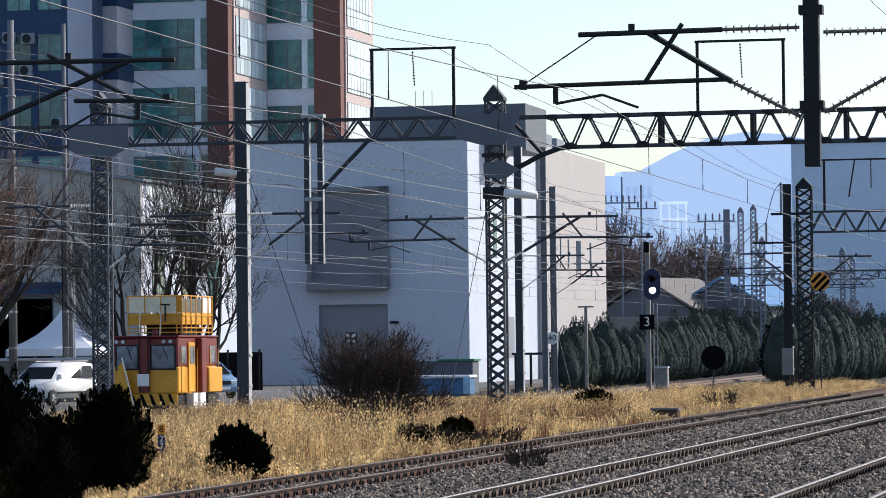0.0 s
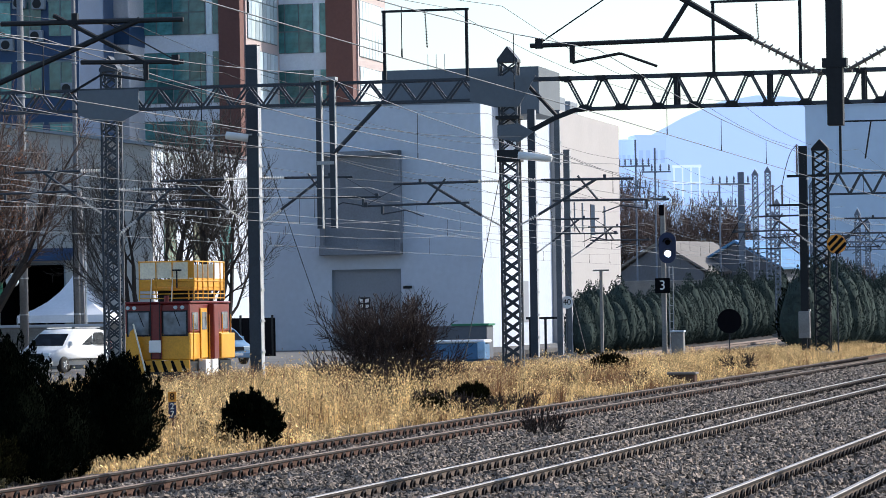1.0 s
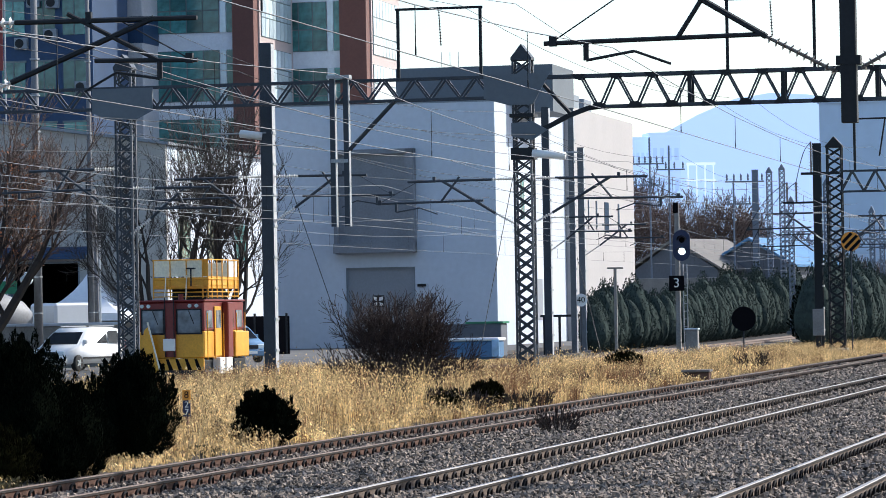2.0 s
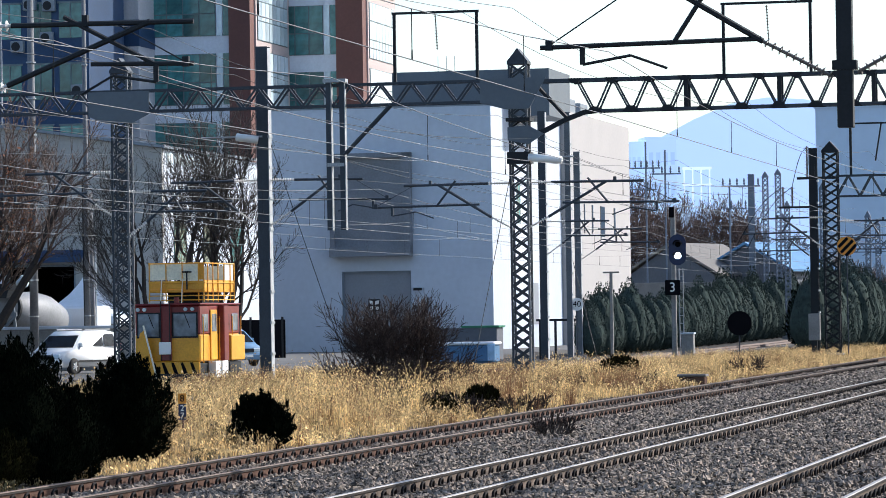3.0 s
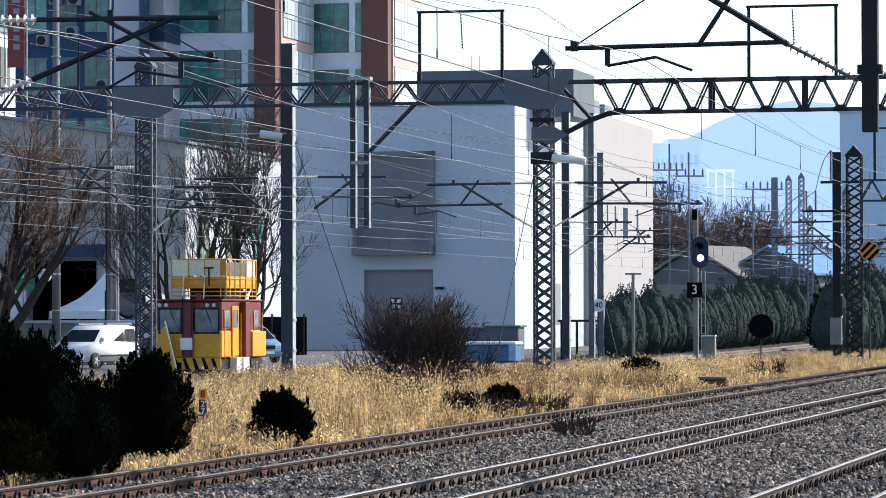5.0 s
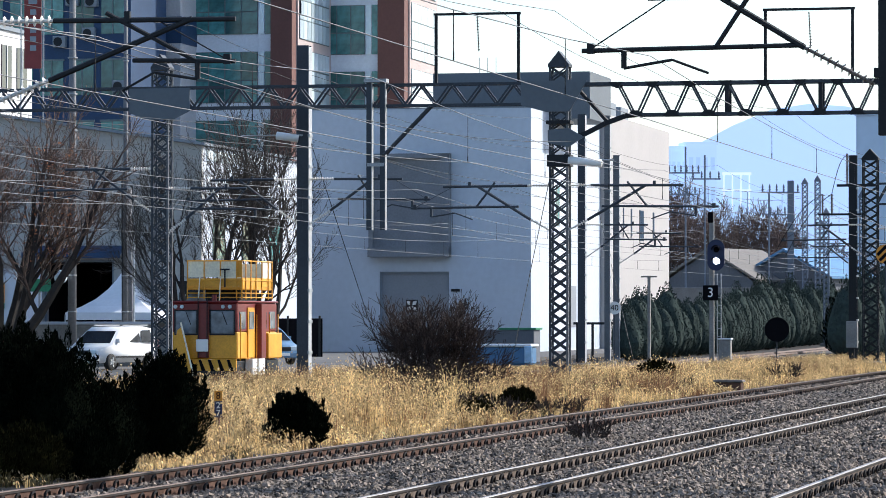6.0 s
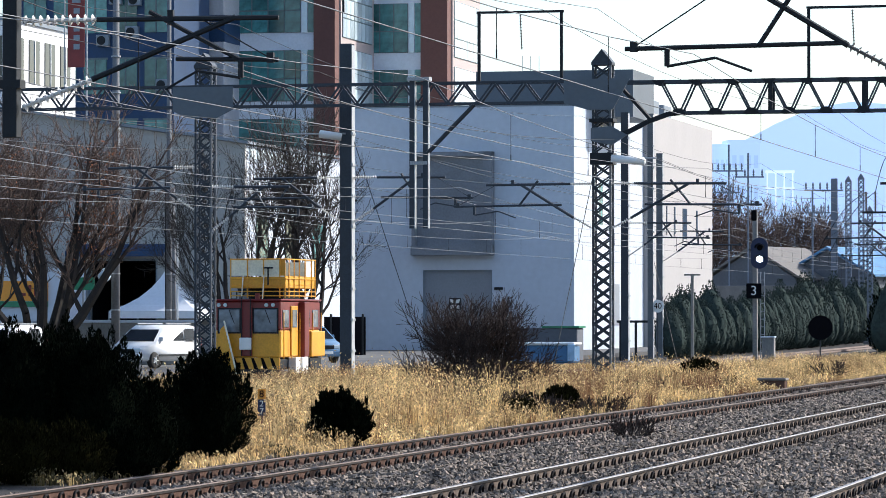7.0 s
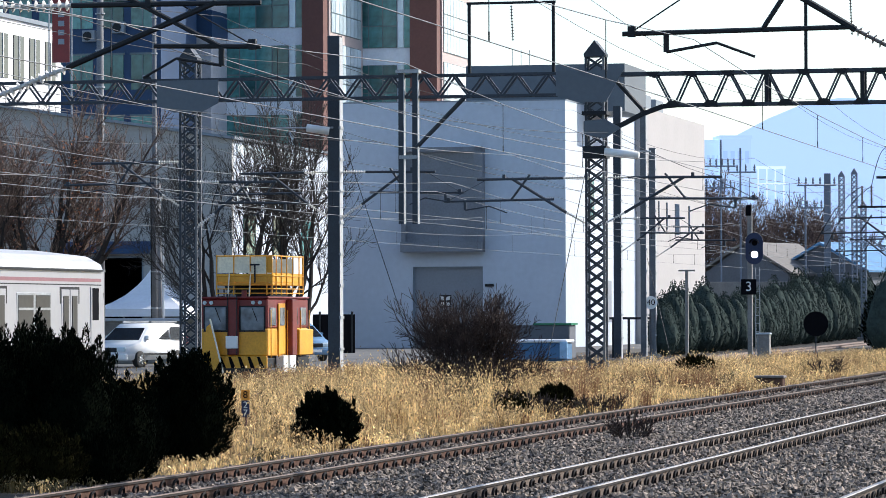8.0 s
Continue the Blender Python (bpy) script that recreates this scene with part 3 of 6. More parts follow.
# ---- yard buildings ----
def shed():
    th = thing("shed", trp(182.5, 53.9, 0.2), "large grey ribbed industrial shed with a dark doorway", "building")
    L, D = 34.0, 19.5

    def top(x):
        return 10.95 - x * 0.145
    bm = bmesh.new()
    d0, d1, dz = -8.3, -4.75, 5.0
    prism(bm, [(-L, 0), (d0, 0), (d0, dz), (d1, dz), (d1, 0), (0, 0), (0, top(0)), (-L, top(-L))], 0, 0.3, "y")
    part("front_wall", bm, "shed", th)
    bm = bmesh.new()
    for k in range(1, 22):
        z = k * 0.55
        if z < 10.7:
            box(bm, (d1 + 0.02 if z < 5.2 else -L, -0.03, z), (0, 0, z + 0.04))
    part("cladding_rib", bm, "shed", th)
    part("side_wall", boxes(((-0.3, 0.3, 0), (0, D, 10.9))), "white", th, "sunlit white side wall")
    for k in range(9):
        part("clerestory_pane", boxes(((0, 0.8 + k * 1.35, 10.2), (0.06, 1.9 + k * 1.35, 10.75))), "paleglass", th)
    for k in range(3):
        part("side_window", boxes(((0, 2 + 5.5 * k, 5.2), (0.05, 4.2 + 5.5 * k, 7.2))), "glass", th)
    bm = bmesh.new()
    prism(bm, [(-L, top(-L)), (0.25, top(0)), (0.25, top(0) + 0.14), (-L, top(-L) + 0.14)], -0.35, D, "y")
    part("roof", bm, "roofgrey", th, "pale metal roof edge")
    # black sheets stand in for the shade inside the doorway
    part("doorway_shade", boxes(((d0 - 0.4, 7.0, 0), (d1 + 0.4, 7.1, dz + 0.4))), "black", th)
    part("doorway_shade_side", boxes(((d0 - 0.1, 0.3, 0), (d0, 7, dz)), ((d1, 0.3, 0), (d1 + 0.1, 7, dz)), ((d0 - 0.1, 0.3, dz), (d1 + 0.1, 7, dz + 0.1))), "black", th)
    part("door_frame", boxes(((d1, -0.06, 0), (d1 + 0.1, 0, dz + 0.1)), ((d0 - 0.1, -0.06, 0), (d0, 0, dz + 0.1)), ((d0, -0.06, dz), (d1, 0, dz + 0.1))), "roofgrey", th)
    part("sliding_door", boxes(((d1 + 0.12, -0.16, 0.1), (d1 + 2.1, -0.05, dz))), "shed", th)
    bm = bmesh.new()
    prism(bm, [(-1.1, 5.35), (0, 5.75), (0, 5.85), (-1.1, 5.45)], -9.3, -4.0, "x")
    part("awning", bm, "navy", th, "dark blue metal awning over the doorway")
    part("awning_fascia", boxes(((-9.3, -1.13, 5.2), (-4.0, -1.1, 5.5))), "navy", th)
    bm = bmesh.new()
    for x, z in ((-2.6, 6.2), (-2.2, 6.2), (-2.6, 5.6)):
        box(bm, (x, -0.04, z), (x + 0.3, 0, z + 0.07))
    part("lettering_bar", bm, "sign", th)
    return th


shed()


def tower():
    th = thing("stair_tower", trp(276.0, 83.2, 0.2), "pale grey stair tower with navy bands behind the shed", "building")
    part("tower_wall", boxes(((-4.6, 0, 0), (0, 5, 46.0)), bevel=0.06), "towergrey", th)
    for z0, z1 in ((23.36, 25.43), (29.1, 31.6), (13.0, 15.4)):
        part("navy_band", boxes(((-4.64, -0.05, z0), (0.05, 5.05, z1))), "navy", th, "dark navy cladding band")
    for k in range(6):
        part("slit_window", boxes(((-3.4, -0.05, 4 + 3.2 * k), (-2.6, 0, 5.4 + 3.2 * k))), "glass", th)
    th2 = thing("blue_block", trp(266.0, 84.5, 0.2), "dark navy clad building with air conditioning units", "building")
    part("wall", boxes(((-12, 0, 0), (0.4, 9, 40.0))), "navy", th2)
    for k in range(7):
        for j in range(5):
            w = part("window", boxes(((-11.5 + 2.4 * j, -0.06, 5 + 4.6 * k), (-9.7 + 2.4 * j, 0, 7.6 + 4.6 * k))), "glass", th2)
            part("frame", boxes(((-11.6 + 2.4 * j, -0.1, 7.6 + 4.6 * k), (-9.6 + 2.4 * j, -0.0, 7.75 + 4.6 * k)), ((-10.65 + 2.4 * j, -0.1, 5 + 4.6 * k), (-10.55 + 2.4 * j, -0.06, 7.6 + 4.6 * k))), "mullion", w)
    for j, (x, z) in enumerate(((-3.3, 23.0), (-4.6, 25.5), (-3.1, 25.4), (-5.6, 22.4), (-0.9, 19.0))):
        ac = part("air_conditioner", boxes(((x, -0.5, z), (x + 1.0, -0.02, z + 0.85)), bevel=0.04), "roofgrey", th2)
        bm = bmesh.new()
        tube(bm, (x + 0.42, -0.53, z + 0.42), (x + 0.42, -0.5, z + 0.42), 0.34, 16)
        part("fan_guard", bm, "dark", ac)
    th3 = thing("corner_block", trp(206.0, 75.3, 0.2), "white corner building with rows of square windows", "building")
    part("wall", boxes(((-12, 0, 0), (0, 12, 19.5))), "cornerwhite", th3)
    part("cap", boxes(((-12, -0.15, 19.5), (0.15, 12, 19.75))), "roofgrey", th3)
    for k in range(4):
        for j in range(4):
            w = part("window", boxes(((0, 0.7 + 2.8 * j, 2.2 + 4.6 * k), (0.06, 2.5 + 2.8 * j, 4.8 + 4.6 * k))), "carglass", th3)
            part("frame", boxes(((0.06, 1.55 + 2.8 * j, 2.2 + 4.6 * k), (0.1, 1.65 + 2.8 * j, 4.8 + 4.6 * k))), "sign", w)
        part("window", boxes(((-3, -0.05, 2.2 + 4.6 * k), (-0.4, 0, 4.8 + 4.6 * k))), "carglass", th3)
    ban = thing("banner", trp(196.5, 68.2, 0), "dark red hanging banner on a post", "banner")
    part("post", tubes(((0.95, 0.1, 0.1), (0.95, 0.1, 21.5), 0.05), ((-0.35, 0.1, 0.1), (-0.35, 0.1, 21.5), 0.04)), "galv", ban)
    part("cloth", boxes(((-0.15, 0.05, 16.2), (0.85, 0.1, 20.6))), "red", ban)
    for k in range(5):
        part("letter_bar", boxes(((0.2, 0.03, 17.2 + 0.5 * k), (0.55, 0.05, 17.5 + 0.5 * k))), "roofgrey", ban)
    part("crest", boxes(((0.1, 0.03, 19.8), (0.6, 0.05, 20.1))), "roofgrey", ban)


tower()


def sign_hut():
    th = thing("shop_front", trp(176.0, 61.6, 0.2), "low shop with a yellow green signboard", "building")
    part("wall", boxes(((-6, 0, 0), (0, 4, 4.6))), "white", th)
    part("signboard", boxes(((-5.8, -0.12, 2.9), (-0.6, 0, 3.9))), "amber", th, "yellow signboard with red characters")
    part("sign_stripe", boxes(((-5.8, -0.14, 2.6), (-0.6, 0, 2.88))), "green", th)
    part("sign_bar", boxes(((-1.6, -0.16, 3.15), (-1.45, -0.12, 3.7)), ((-1.3, -0.16, 3.15), (-1.2, -0.12, 3.7)), ((-2.2, -0.16, 3.15), (-1.75, -0.12, 3.3))), "red", th)
    part("brick_base", boxes(((-5.8, -0.06, 0), (-0.2, 0, 1.6))), "brown", th)


sign_hut()


def tent():
    th = thing("canopy_tent", pose(-14.1, 190, 0.2, 0, 0, -13.4), "white peaked canopy tent standing in the yard", "tent")
    bm = bmesh.new()
    R = 2.35
    prof = [(R, 2.4), (R * 0.72, 2.72), (R * 0.48, 3.1), (R * 0.27, 3.6), (R * 0.12, 4.1), (0.03, 4.55)]
    rings = []
    for r, z in prof:
        rings.append([bm.verts.new((sx * r, sy * r, z)) for sx, sy in ((-1, -1), (0, -1.0), (1, -1), (1, 0), (1, 1), (0, 1), (-1, 1), (-1, 0))])
    for a, b in zip(rings, rings[1:]):
        for k in range(8):
            bm.faces.new((a[k], a[(k + 1) % 8], b[(k + 1) % 8], b[k]))
    part("canopy", bm, "canvas", th)
    for k, (p, q) in enumerate((((-R, -R), (R, -R)), ((R, -R), (R, R)), ((R, R), (-R, R)), ((-R, R), (-R, -R)))):
        bm = bmesh.new()
        bar(bm, (*p, 2.22), (*q, 2.22), 0.02, 0.38)
        part("valance", bm, "canvas", th)
    for sx in (-1, 1):
        for sy in (-1, 1):
            part("leg", tubes(((sx * R, sy * R, 0), (sx * R, sy * R, 2.3), 0.04)), "galv", th)


tent()


def barrier():
    th = thing("concrete_barrier", trp(158, 48.7, 0.2), "long low concrete wall beside the road", "wall")
    L = 14.0
    for k in range(7):
        part("panel", boxes(((-L + 2 * k, -0.08, 0), (-L + 2 * k + 1.96, 0.08, 1.85)), bevel=0.02), "concrete", th)
    # coping is whiter than the panels to paint its sunlit top
    part("coping", boxes(((-L, -0.16, 1.85), (0, 0.16, 1.98)), bevel=0.02), "white", th)


barrier()


def round_pole(m, h, r, label, mat="poleconc"):
    th = thing("utility_pole", m, label, "utility pole", "utility poles")
    bm = bmesh.new()
    tube(bm, (0, 0, 0), (0, 0, h), r, 12, r * 0.7)
    part("shaft", bm, mat, th, "", True)
    for k in range(int(h / 1.6)):
        part("band", tube(bmesh.new(), (0, 0, 1.6 * k + 0.8), (0, 0, 1.6 * k + 0.86), r * 1.08, 12), "galv", th)
    return th


up = round_pole(pose(-12.3, 168, 0.2), 8.0, 0.26, "grey concrete utility pole by the tent")
part("conduit", tubes(((0.3, -0.1, 0), (0.3, -0.1, 5.9), 0.05)), "sign", up)
part("conductor_drop", tubes(((-0.2, -0.2, 0), (-0.24, -0.2, 8.6), 0.04), ((-0.1, -0.25, 0), (-0.1, -0.25, 8.3), 0.03)), "dark", up)
round_pole(pose(-12.25, 166, 0.2), 17.0, 0.13, "slim tall grey pole by the tent")
round_pole(pose(-14.45, 164, 0.2), 17.0, 0.2, "tall slim grey lamp pole in the yard")
lampost = thing("yard_lamp", pose(-14.9, 163.4, 0), "glass globe lamp hung from a pole arm", "lamp")
part("arm", tubes(((0.4, 0.3, 5.2), (0.0, 0, 4.4), 0.03)), "dark", lampost)
bm = bmesh.new()
lathe(bm, [(0.06, 4.45), (0.27, 4.2), (0.3, 4.1), (0.24, 3.95), (0.08, 3.85)], 14)
part("globe", bm, "paleglass", lampost, "", True)
gsign = thing("green_sign", pose(-17.0, 178, 0), "dark green sign panel on posts", "sign")
part("panel", boxes(((-0.8, 0, 3.6), (0.3, 0.06, 4.2))), "green", gsign)
part("post", boxes(((-0.3, 0.06, 0.1), (-0.2, 0.16, 4.2))), "galv", gsign)


# ---- distance ----
def distance():
    bm = bmesh.new()
    prof = []
    for k in range(61):
        x = -250 + k * 25
        y = 129 * math.exp(-(abs(x - 275) / (215 if x > 275 else 150)) ** 2.2) + 5 * noise.noise((x * 0.012, 0, 0)) + 2.5 * noise.noise((x * 0.05, 3, 0))
        prof.append((x, y + 14))
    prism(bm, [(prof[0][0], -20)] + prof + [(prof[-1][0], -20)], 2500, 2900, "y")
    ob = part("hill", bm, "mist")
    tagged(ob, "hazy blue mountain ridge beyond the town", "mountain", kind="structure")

    def far_block(name, x, y, w, d, h, mat, label, rows=0, rz=-13.4):
        th = thing(name, pose(x, y, 0, 0, 0, rz), label, "building", "distant buildings")
        part("wall", boxes(((0, 0, 0), (w, d, h))), mat, th)
        part("roof", boxes(((-0.2, -0.2, h), (w + 0.2, d + 0.2, h + 0.5))), mat, th)
        for r in range(rows):
            for c in range(4):
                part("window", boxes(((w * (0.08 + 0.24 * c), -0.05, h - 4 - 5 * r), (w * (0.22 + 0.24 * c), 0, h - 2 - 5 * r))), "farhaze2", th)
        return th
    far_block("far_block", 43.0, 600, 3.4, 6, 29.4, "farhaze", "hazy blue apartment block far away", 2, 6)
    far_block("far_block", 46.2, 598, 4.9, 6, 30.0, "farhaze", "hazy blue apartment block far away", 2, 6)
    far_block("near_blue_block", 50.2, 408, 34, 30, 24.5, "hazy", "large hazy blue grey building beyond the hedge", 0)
    # frame tower with an open top
    th = thing("white_frame_tower", pose(61, 700, 0), "hazy white open framed rooftop structure", "building", "distant buildings")
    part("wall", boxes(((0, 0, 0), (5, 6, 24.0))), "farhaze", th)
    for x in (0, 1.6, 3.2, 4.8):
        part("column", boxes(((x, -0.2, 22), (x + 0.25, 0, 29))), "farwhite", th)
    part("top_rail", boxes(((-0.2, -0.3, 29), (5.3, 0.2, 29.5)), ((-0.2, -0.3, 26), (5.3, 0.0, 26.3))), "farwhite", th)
    # low roofs behind the hedge
    def house(m, w, d, eave, ridge, roofmat, wallmat, label):
        th = thing("low_house", m, label, "building", "low roofs")
        part("wall", boxes(((-w / 2, -d / 2, 0), (w / 2, d / 2, eave))), wallmat, th)
        bm = bmesh.new()
        prism(bm, [(-d / 2 - 0.6, eave - 0.1), (0, ridge), (d / 2 + 0.6, eave - 0.1), (d / 2 + 0.6, eave + 0.12), (0, ridge + 0.25), (-d / 2 - 0.6, eave + 0.12)], -w / 2 - 0.4, w / 2 + 0.4, "x")
        part("roof", bm, roofmat, th)
        bm = bmesh.new()
        prism(bm, [(-d / 2, eave - 0.05), (0, ridge - 0.02), (d / 2, eave - 0.05)], -w / 2, -w / 2 + 0.3, "x")
        part("gable", bm, wallmat, th)
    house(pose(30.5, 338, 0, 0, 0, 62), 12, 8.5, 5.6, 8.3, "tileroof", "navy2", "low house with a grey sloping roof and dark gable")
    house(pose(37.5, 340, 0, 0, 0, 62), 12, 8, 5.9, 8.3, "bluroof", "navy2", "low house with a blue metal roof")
    part_wall = part("boundary_wall", boxes(((0, 0, 0), (9.5, 0.3, 4.7)), bevel=0.03), "concrete")
    part_wall.matrix_basis = pose(21.4, 296, 0.0, 0, 0, -6)
    tagged(part_wall, "plain grey boundary wall behind the hedge", "wall", kind="structure")


M["paleblue"] = material("pale_blue_sheet", (0.35, 0.55, 0.75), 0.6, bump=0)
# house walls have shade put in their colour; the skip shares the grey
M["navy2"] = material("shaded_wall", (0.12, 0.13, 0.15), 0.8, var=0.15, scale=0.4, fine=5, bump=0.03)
distance()


# ---- overhead line ----
def sag_wire(bm, a0, a1, p, z0, span, sag, r, off=0.0):
    """A wire along the track, hanging in spans."""
    a, pts = a0, []
    while a < a1:
        pts += [tr(a + span * k / 8, p, z0 - sag * 4 * (k / 8) * (1 - k / 8)) for k in range(8)]
        a += span
    cable(bm, pts, r)


def catenary(p, zc, zm, span, phase, label):
    th = thing("catenary", Matrix(), label, "overhead wire", "overhead wires")
    bm = bmesh.new()
    sag_wire(bm, phase, 330, p, zc, span, 0.03, 0.0075)
    part("contact_wire", bm, "wire", th)
    bm = bmesh.new()
    sag_wire(bm, phase, 330, p, zm, span, (zm - zc) * 0.55, 0.0075)
    part("messenger_wire", bm, "wire", th)
    a = phase
    while a < 330:
        for k in range(1, 8):
            t = k / 8
            top = zm - (zm - zc) * 0.55 * 4 * t * (1 - t)
            part("dropper", cable(bmesh.new(), [tr(a + span * t, p, zc), tr(a + span * t, p, 0.5 * (zc + top)), tr(a + span * t, p, top)], 0.008), "dark", th)
            part("clamp", cable(bmesh.new(), [tr(a + span * t, p, zc - 0.02), tr(a + span * t, p, zc + 0.1)], 0.013), "dark", th)
        a += span


PH = 124.8 - 124.0
catenary(15.45, 5.45, 6.6, 62, PH, "contact wire with messenger over the main line")
catenary(10.55, 5.8, 6.9, 62, PH, "contact wire with messenger over the main line")
catenary(29.6, 5.4, 6.5, 62, PH, "contact wire with messenger over the loop line")
catenary(29.1, 5.6, 6.8, 62, PH, "second overlapping contact wire over the loop line")
catenary(38.7, 5.35, 6.4, 62, PH, "contact wire with messenger over the siding")


def feeder(p, z, span, sag, label, phase=PH):
    bm = bmesh.new()
    sag_wire(bm, phase, 330, p, z, span, sag, 0.009)
    ob = part("feeder_wire", bm, "wire")
    ob.data.materials[0] = M["dark"] if z > 8 else M["wire"]
    tagged(ob, label, "overhead wire", "feeder wires")


for p, z, s in ((24.3, 12.9, 0.9), (23.6, 8.4, 0.8), (34.2, 10.9, 0.8), (34.2, 9.0, 0.6), (26.2, 12.9, 0.7), (38.0, 8.2, 0.7), (38.8, 9.1, 0.6), (37.2, 12.6, 0.9), (27.0, 7.7, 0.5), (31.5, 8.2, 0.6), (20.5, 7.4, 0.6), (42.0, 7.2, 0.6), (8.2, 12.0, 0.9)):
    feeder(p, z, 62, s, "single bare feeder wire strung between masts")


def insulator(bm, p, q, r=0.07, pitch=0.09):
    p, q = Vector(p), Vector(q)
    d = q - p
    tube(bm, p, q, r * 0.35, 6)
    n = max(2, int(d.length / pitch))
    for k in range(n):
        c = p + d * ((k + 0.5) / n)
        tube(bm, c - d.normalized() * 0.012, c + d.normalized() * 0.012, r, 8, r * 0.55)
    return bm


def cantilever(m, reach, zs, label, side=1, mats="dark", ins=1.3, rake=0.55, top_end=0.78, st0=0.43, st1=0.56, reg0=0.27, disc=0.07, pitch=0.09, imat="porcelain"):
    """A bracket from a post: a level tube, a raking tube, a registration tube and its steady arm."""
    th = thing("cantilever", m, label, "cantilever", "cantilevers")
    z_top, z_low, z_reg, z_arm = zs
    s = side
    bm = bmesh.new()
    insulator(bm, (s * 0.2, 0, z_top), (s * (0.2 + ins), 0, z_top), disc, pitch)
    part("insulator", bm, imat, th)
    bm = bmesh.new()
    k = ins / math.hypot(reach * rake, z_top - z_low)
    insulator(bm, (s * 0.2, 0, z_low), (s * (0.2 + reach * rake * k), 0, z_low + (z_top - z_low) * k), disc, pitch)
    part("insulator", bm, imat, th)
    part("top_tube", tubes(((s * (0.2 + ins), 0, z_top), (s * reach * top_end, 0, z_top - 0.02), 0.045)), mats, th)
    part("raking_tube", tubes(((s * (0.2 + reach * rake * k), 0, z_low + (z_top - z_low) * k), (s * reach * rake, 0, z_top), 0.05)), mats, th)
    part("registration_tube", tubes(((s * reach * reg0, 0, z_reg + 0.04), (s * reach, 0, z_reg), 0.04)), mats, th)
    part("strut", tubes(((s * reach * st0, 0, z_top + 0.12), (s * reach * st1, 0, z_reg), 0.04)), mats, th)
    part("steady_arm", tubes(((s * reach * 0.86, 0, z_reg), (s * reach * 0.86, 0, z_reg - 0.3), 0.05), ((s * reach * 0.86, 0, z_reg - 0.3), (s * reach * 0.7, 0, z_reg - 0.17), 0.025), ((s * reach * 0.7, 0, z_reg - 0.17), (s * reach * 0.58, 0, z_arm), 0.022)), mats, th)
    part("tie_wire", tubes(((s * reach * 0.98, 0, z_reg), (s * reach * 0.72, 0, z_top - 0.04), 0.012)), mats, th)
    part("clamp", boxes(((s * reach * 0.97 - 0.06, -0.05, z_reg - 0.05), (s * reach * 0.97 + 0.06, 0.05, z_reg + 0.12))), mats, th)
    part("clamp", boxes(((s * reach * 0.6 - 0.05, -0.05, z_top - 0.05), (s * reach * 0.6 + 0.05, 0.05, z_top + 0.14))), mats, th)
    return th


# near gantry, whose beam passes high over the eye's view, with two drop posts
GA = 60.8
ng = thing("near_gantry", trp(GA, 0), "dark steel gantry with drop posts over the tracks", "gantry")
part("leg", boxes(((4.0, -0.2, 0), (4.4, 0.2, 11.6))), "dark", ng)
part("leg", boxes(((-31.4, -0.2, 0), (-31.0, 0.2, 11.6))), "dark", ng)
part("beam", boxes(((-31.4, -0.2, 10.8), (4.4, 0.2, 11.5))), "dark", ng)
for x, zb in ((-6.3, 5.4), (-22.16, 5.5)):
    part("drop_post", boxes(((x - 0.13, -0.13, zb), (x + 0.13, 0.13, 10.8)), bevel=0.01), "dark", ng)
    for z in (7.95, 6.35):
        part("post_bracket", boxes(((x - 0.2, -0.14, z), (x + 0.2, 0.14, z + 0.15))), "dark", ng)
cantilever(trp(GA, 6.3), 5.07, (7.74, 6.24, 6.86, 6.46), "dark tube cantilever with ribbed insulators over the line", -1, disc=0.085, pitch=0.12, imat="insul")
cantilever(trp(GA, 6.3), 4.6, (7.65, 6.3, 6.8, 6.4), "dark tube cantilever with ribbed insulators over the line", 1, disc=0.085, pitch=0.12, imat="insul")
cantilever(trp(GA, 22.16), 4.8, (7.52, 6.02, 6.78, 6.3), "dark tube cantilever with pale ribbed insulators", 1, "dark", 1.35, 0.84, 1.0, 0.52, 0.86, 0.62, 0.1, 0.125)

# brackets on the masts and poles
for a, p, sd, rch, zt in ((124.6, 24.1, 1, 5.5, 6.9), (124.6, 24.1, -1, 5.2, 6.9), (124.6, 38.3, 1, 4.0, 6.9), (124.6, 38.3, -1, 4.5, 7.6), (127.6, 33.9, -1, 4.4, 7.3), (127.6, 33.9, 1, 4.6, 7.3), (178.6, 33.4, 1, 4.2, 6.9), (181.4, 19.6, 1, 4.2, 6.7), (181.4, 19.6, -1, 4.4, 6.9), (197.3, 35.0, 1, 4.5, 6.9), (236, 26.0, -1, 4.2, 6.9), (236, 26.0, 1, 4.2, 6.9)):
    cantilever(trp(a, p), rch, (zt, zt - 1.6, zt - 0.75, zt - 1.15), "grey tube cantilever carrying the overhead wires", sd, "pole", 0.9)

# drop tubes under the left beam
dt = thing("drop_tube_frame", trp(124.5, 24.1 + 6.4), "pair of grey drop tubes hung from the beam", "drop tube")
for x in (-0.24, 0.24):
    part("tube", boxes(((x - 0.09, -0.1, 5.4), (x + 0.09, 0.1, 10.55))), "pole", dt)
    # brighter strip paints the sunlit edge of each tube
    part("lit_flange", boxes(((x + 0.09, -0.12, 5.4), (x + 0.11, 0.12, 10.5))), "galv", dt)
part("top_plate", boxes(((-0.4, -0.2, 10.5), (0.4, 0.2, 10.62))), "galv", dt)
part("spacer_plate", boxes(((-0.3, -0.12, 7.6), (0.3, 0.12, 7.72))), "galv", dt)
for y in (-0.15, 0.1):
    part("brace", tubes(((0.3, y, 8.0), (1.95, y, 9.65), 0.05)), "pole", dt)

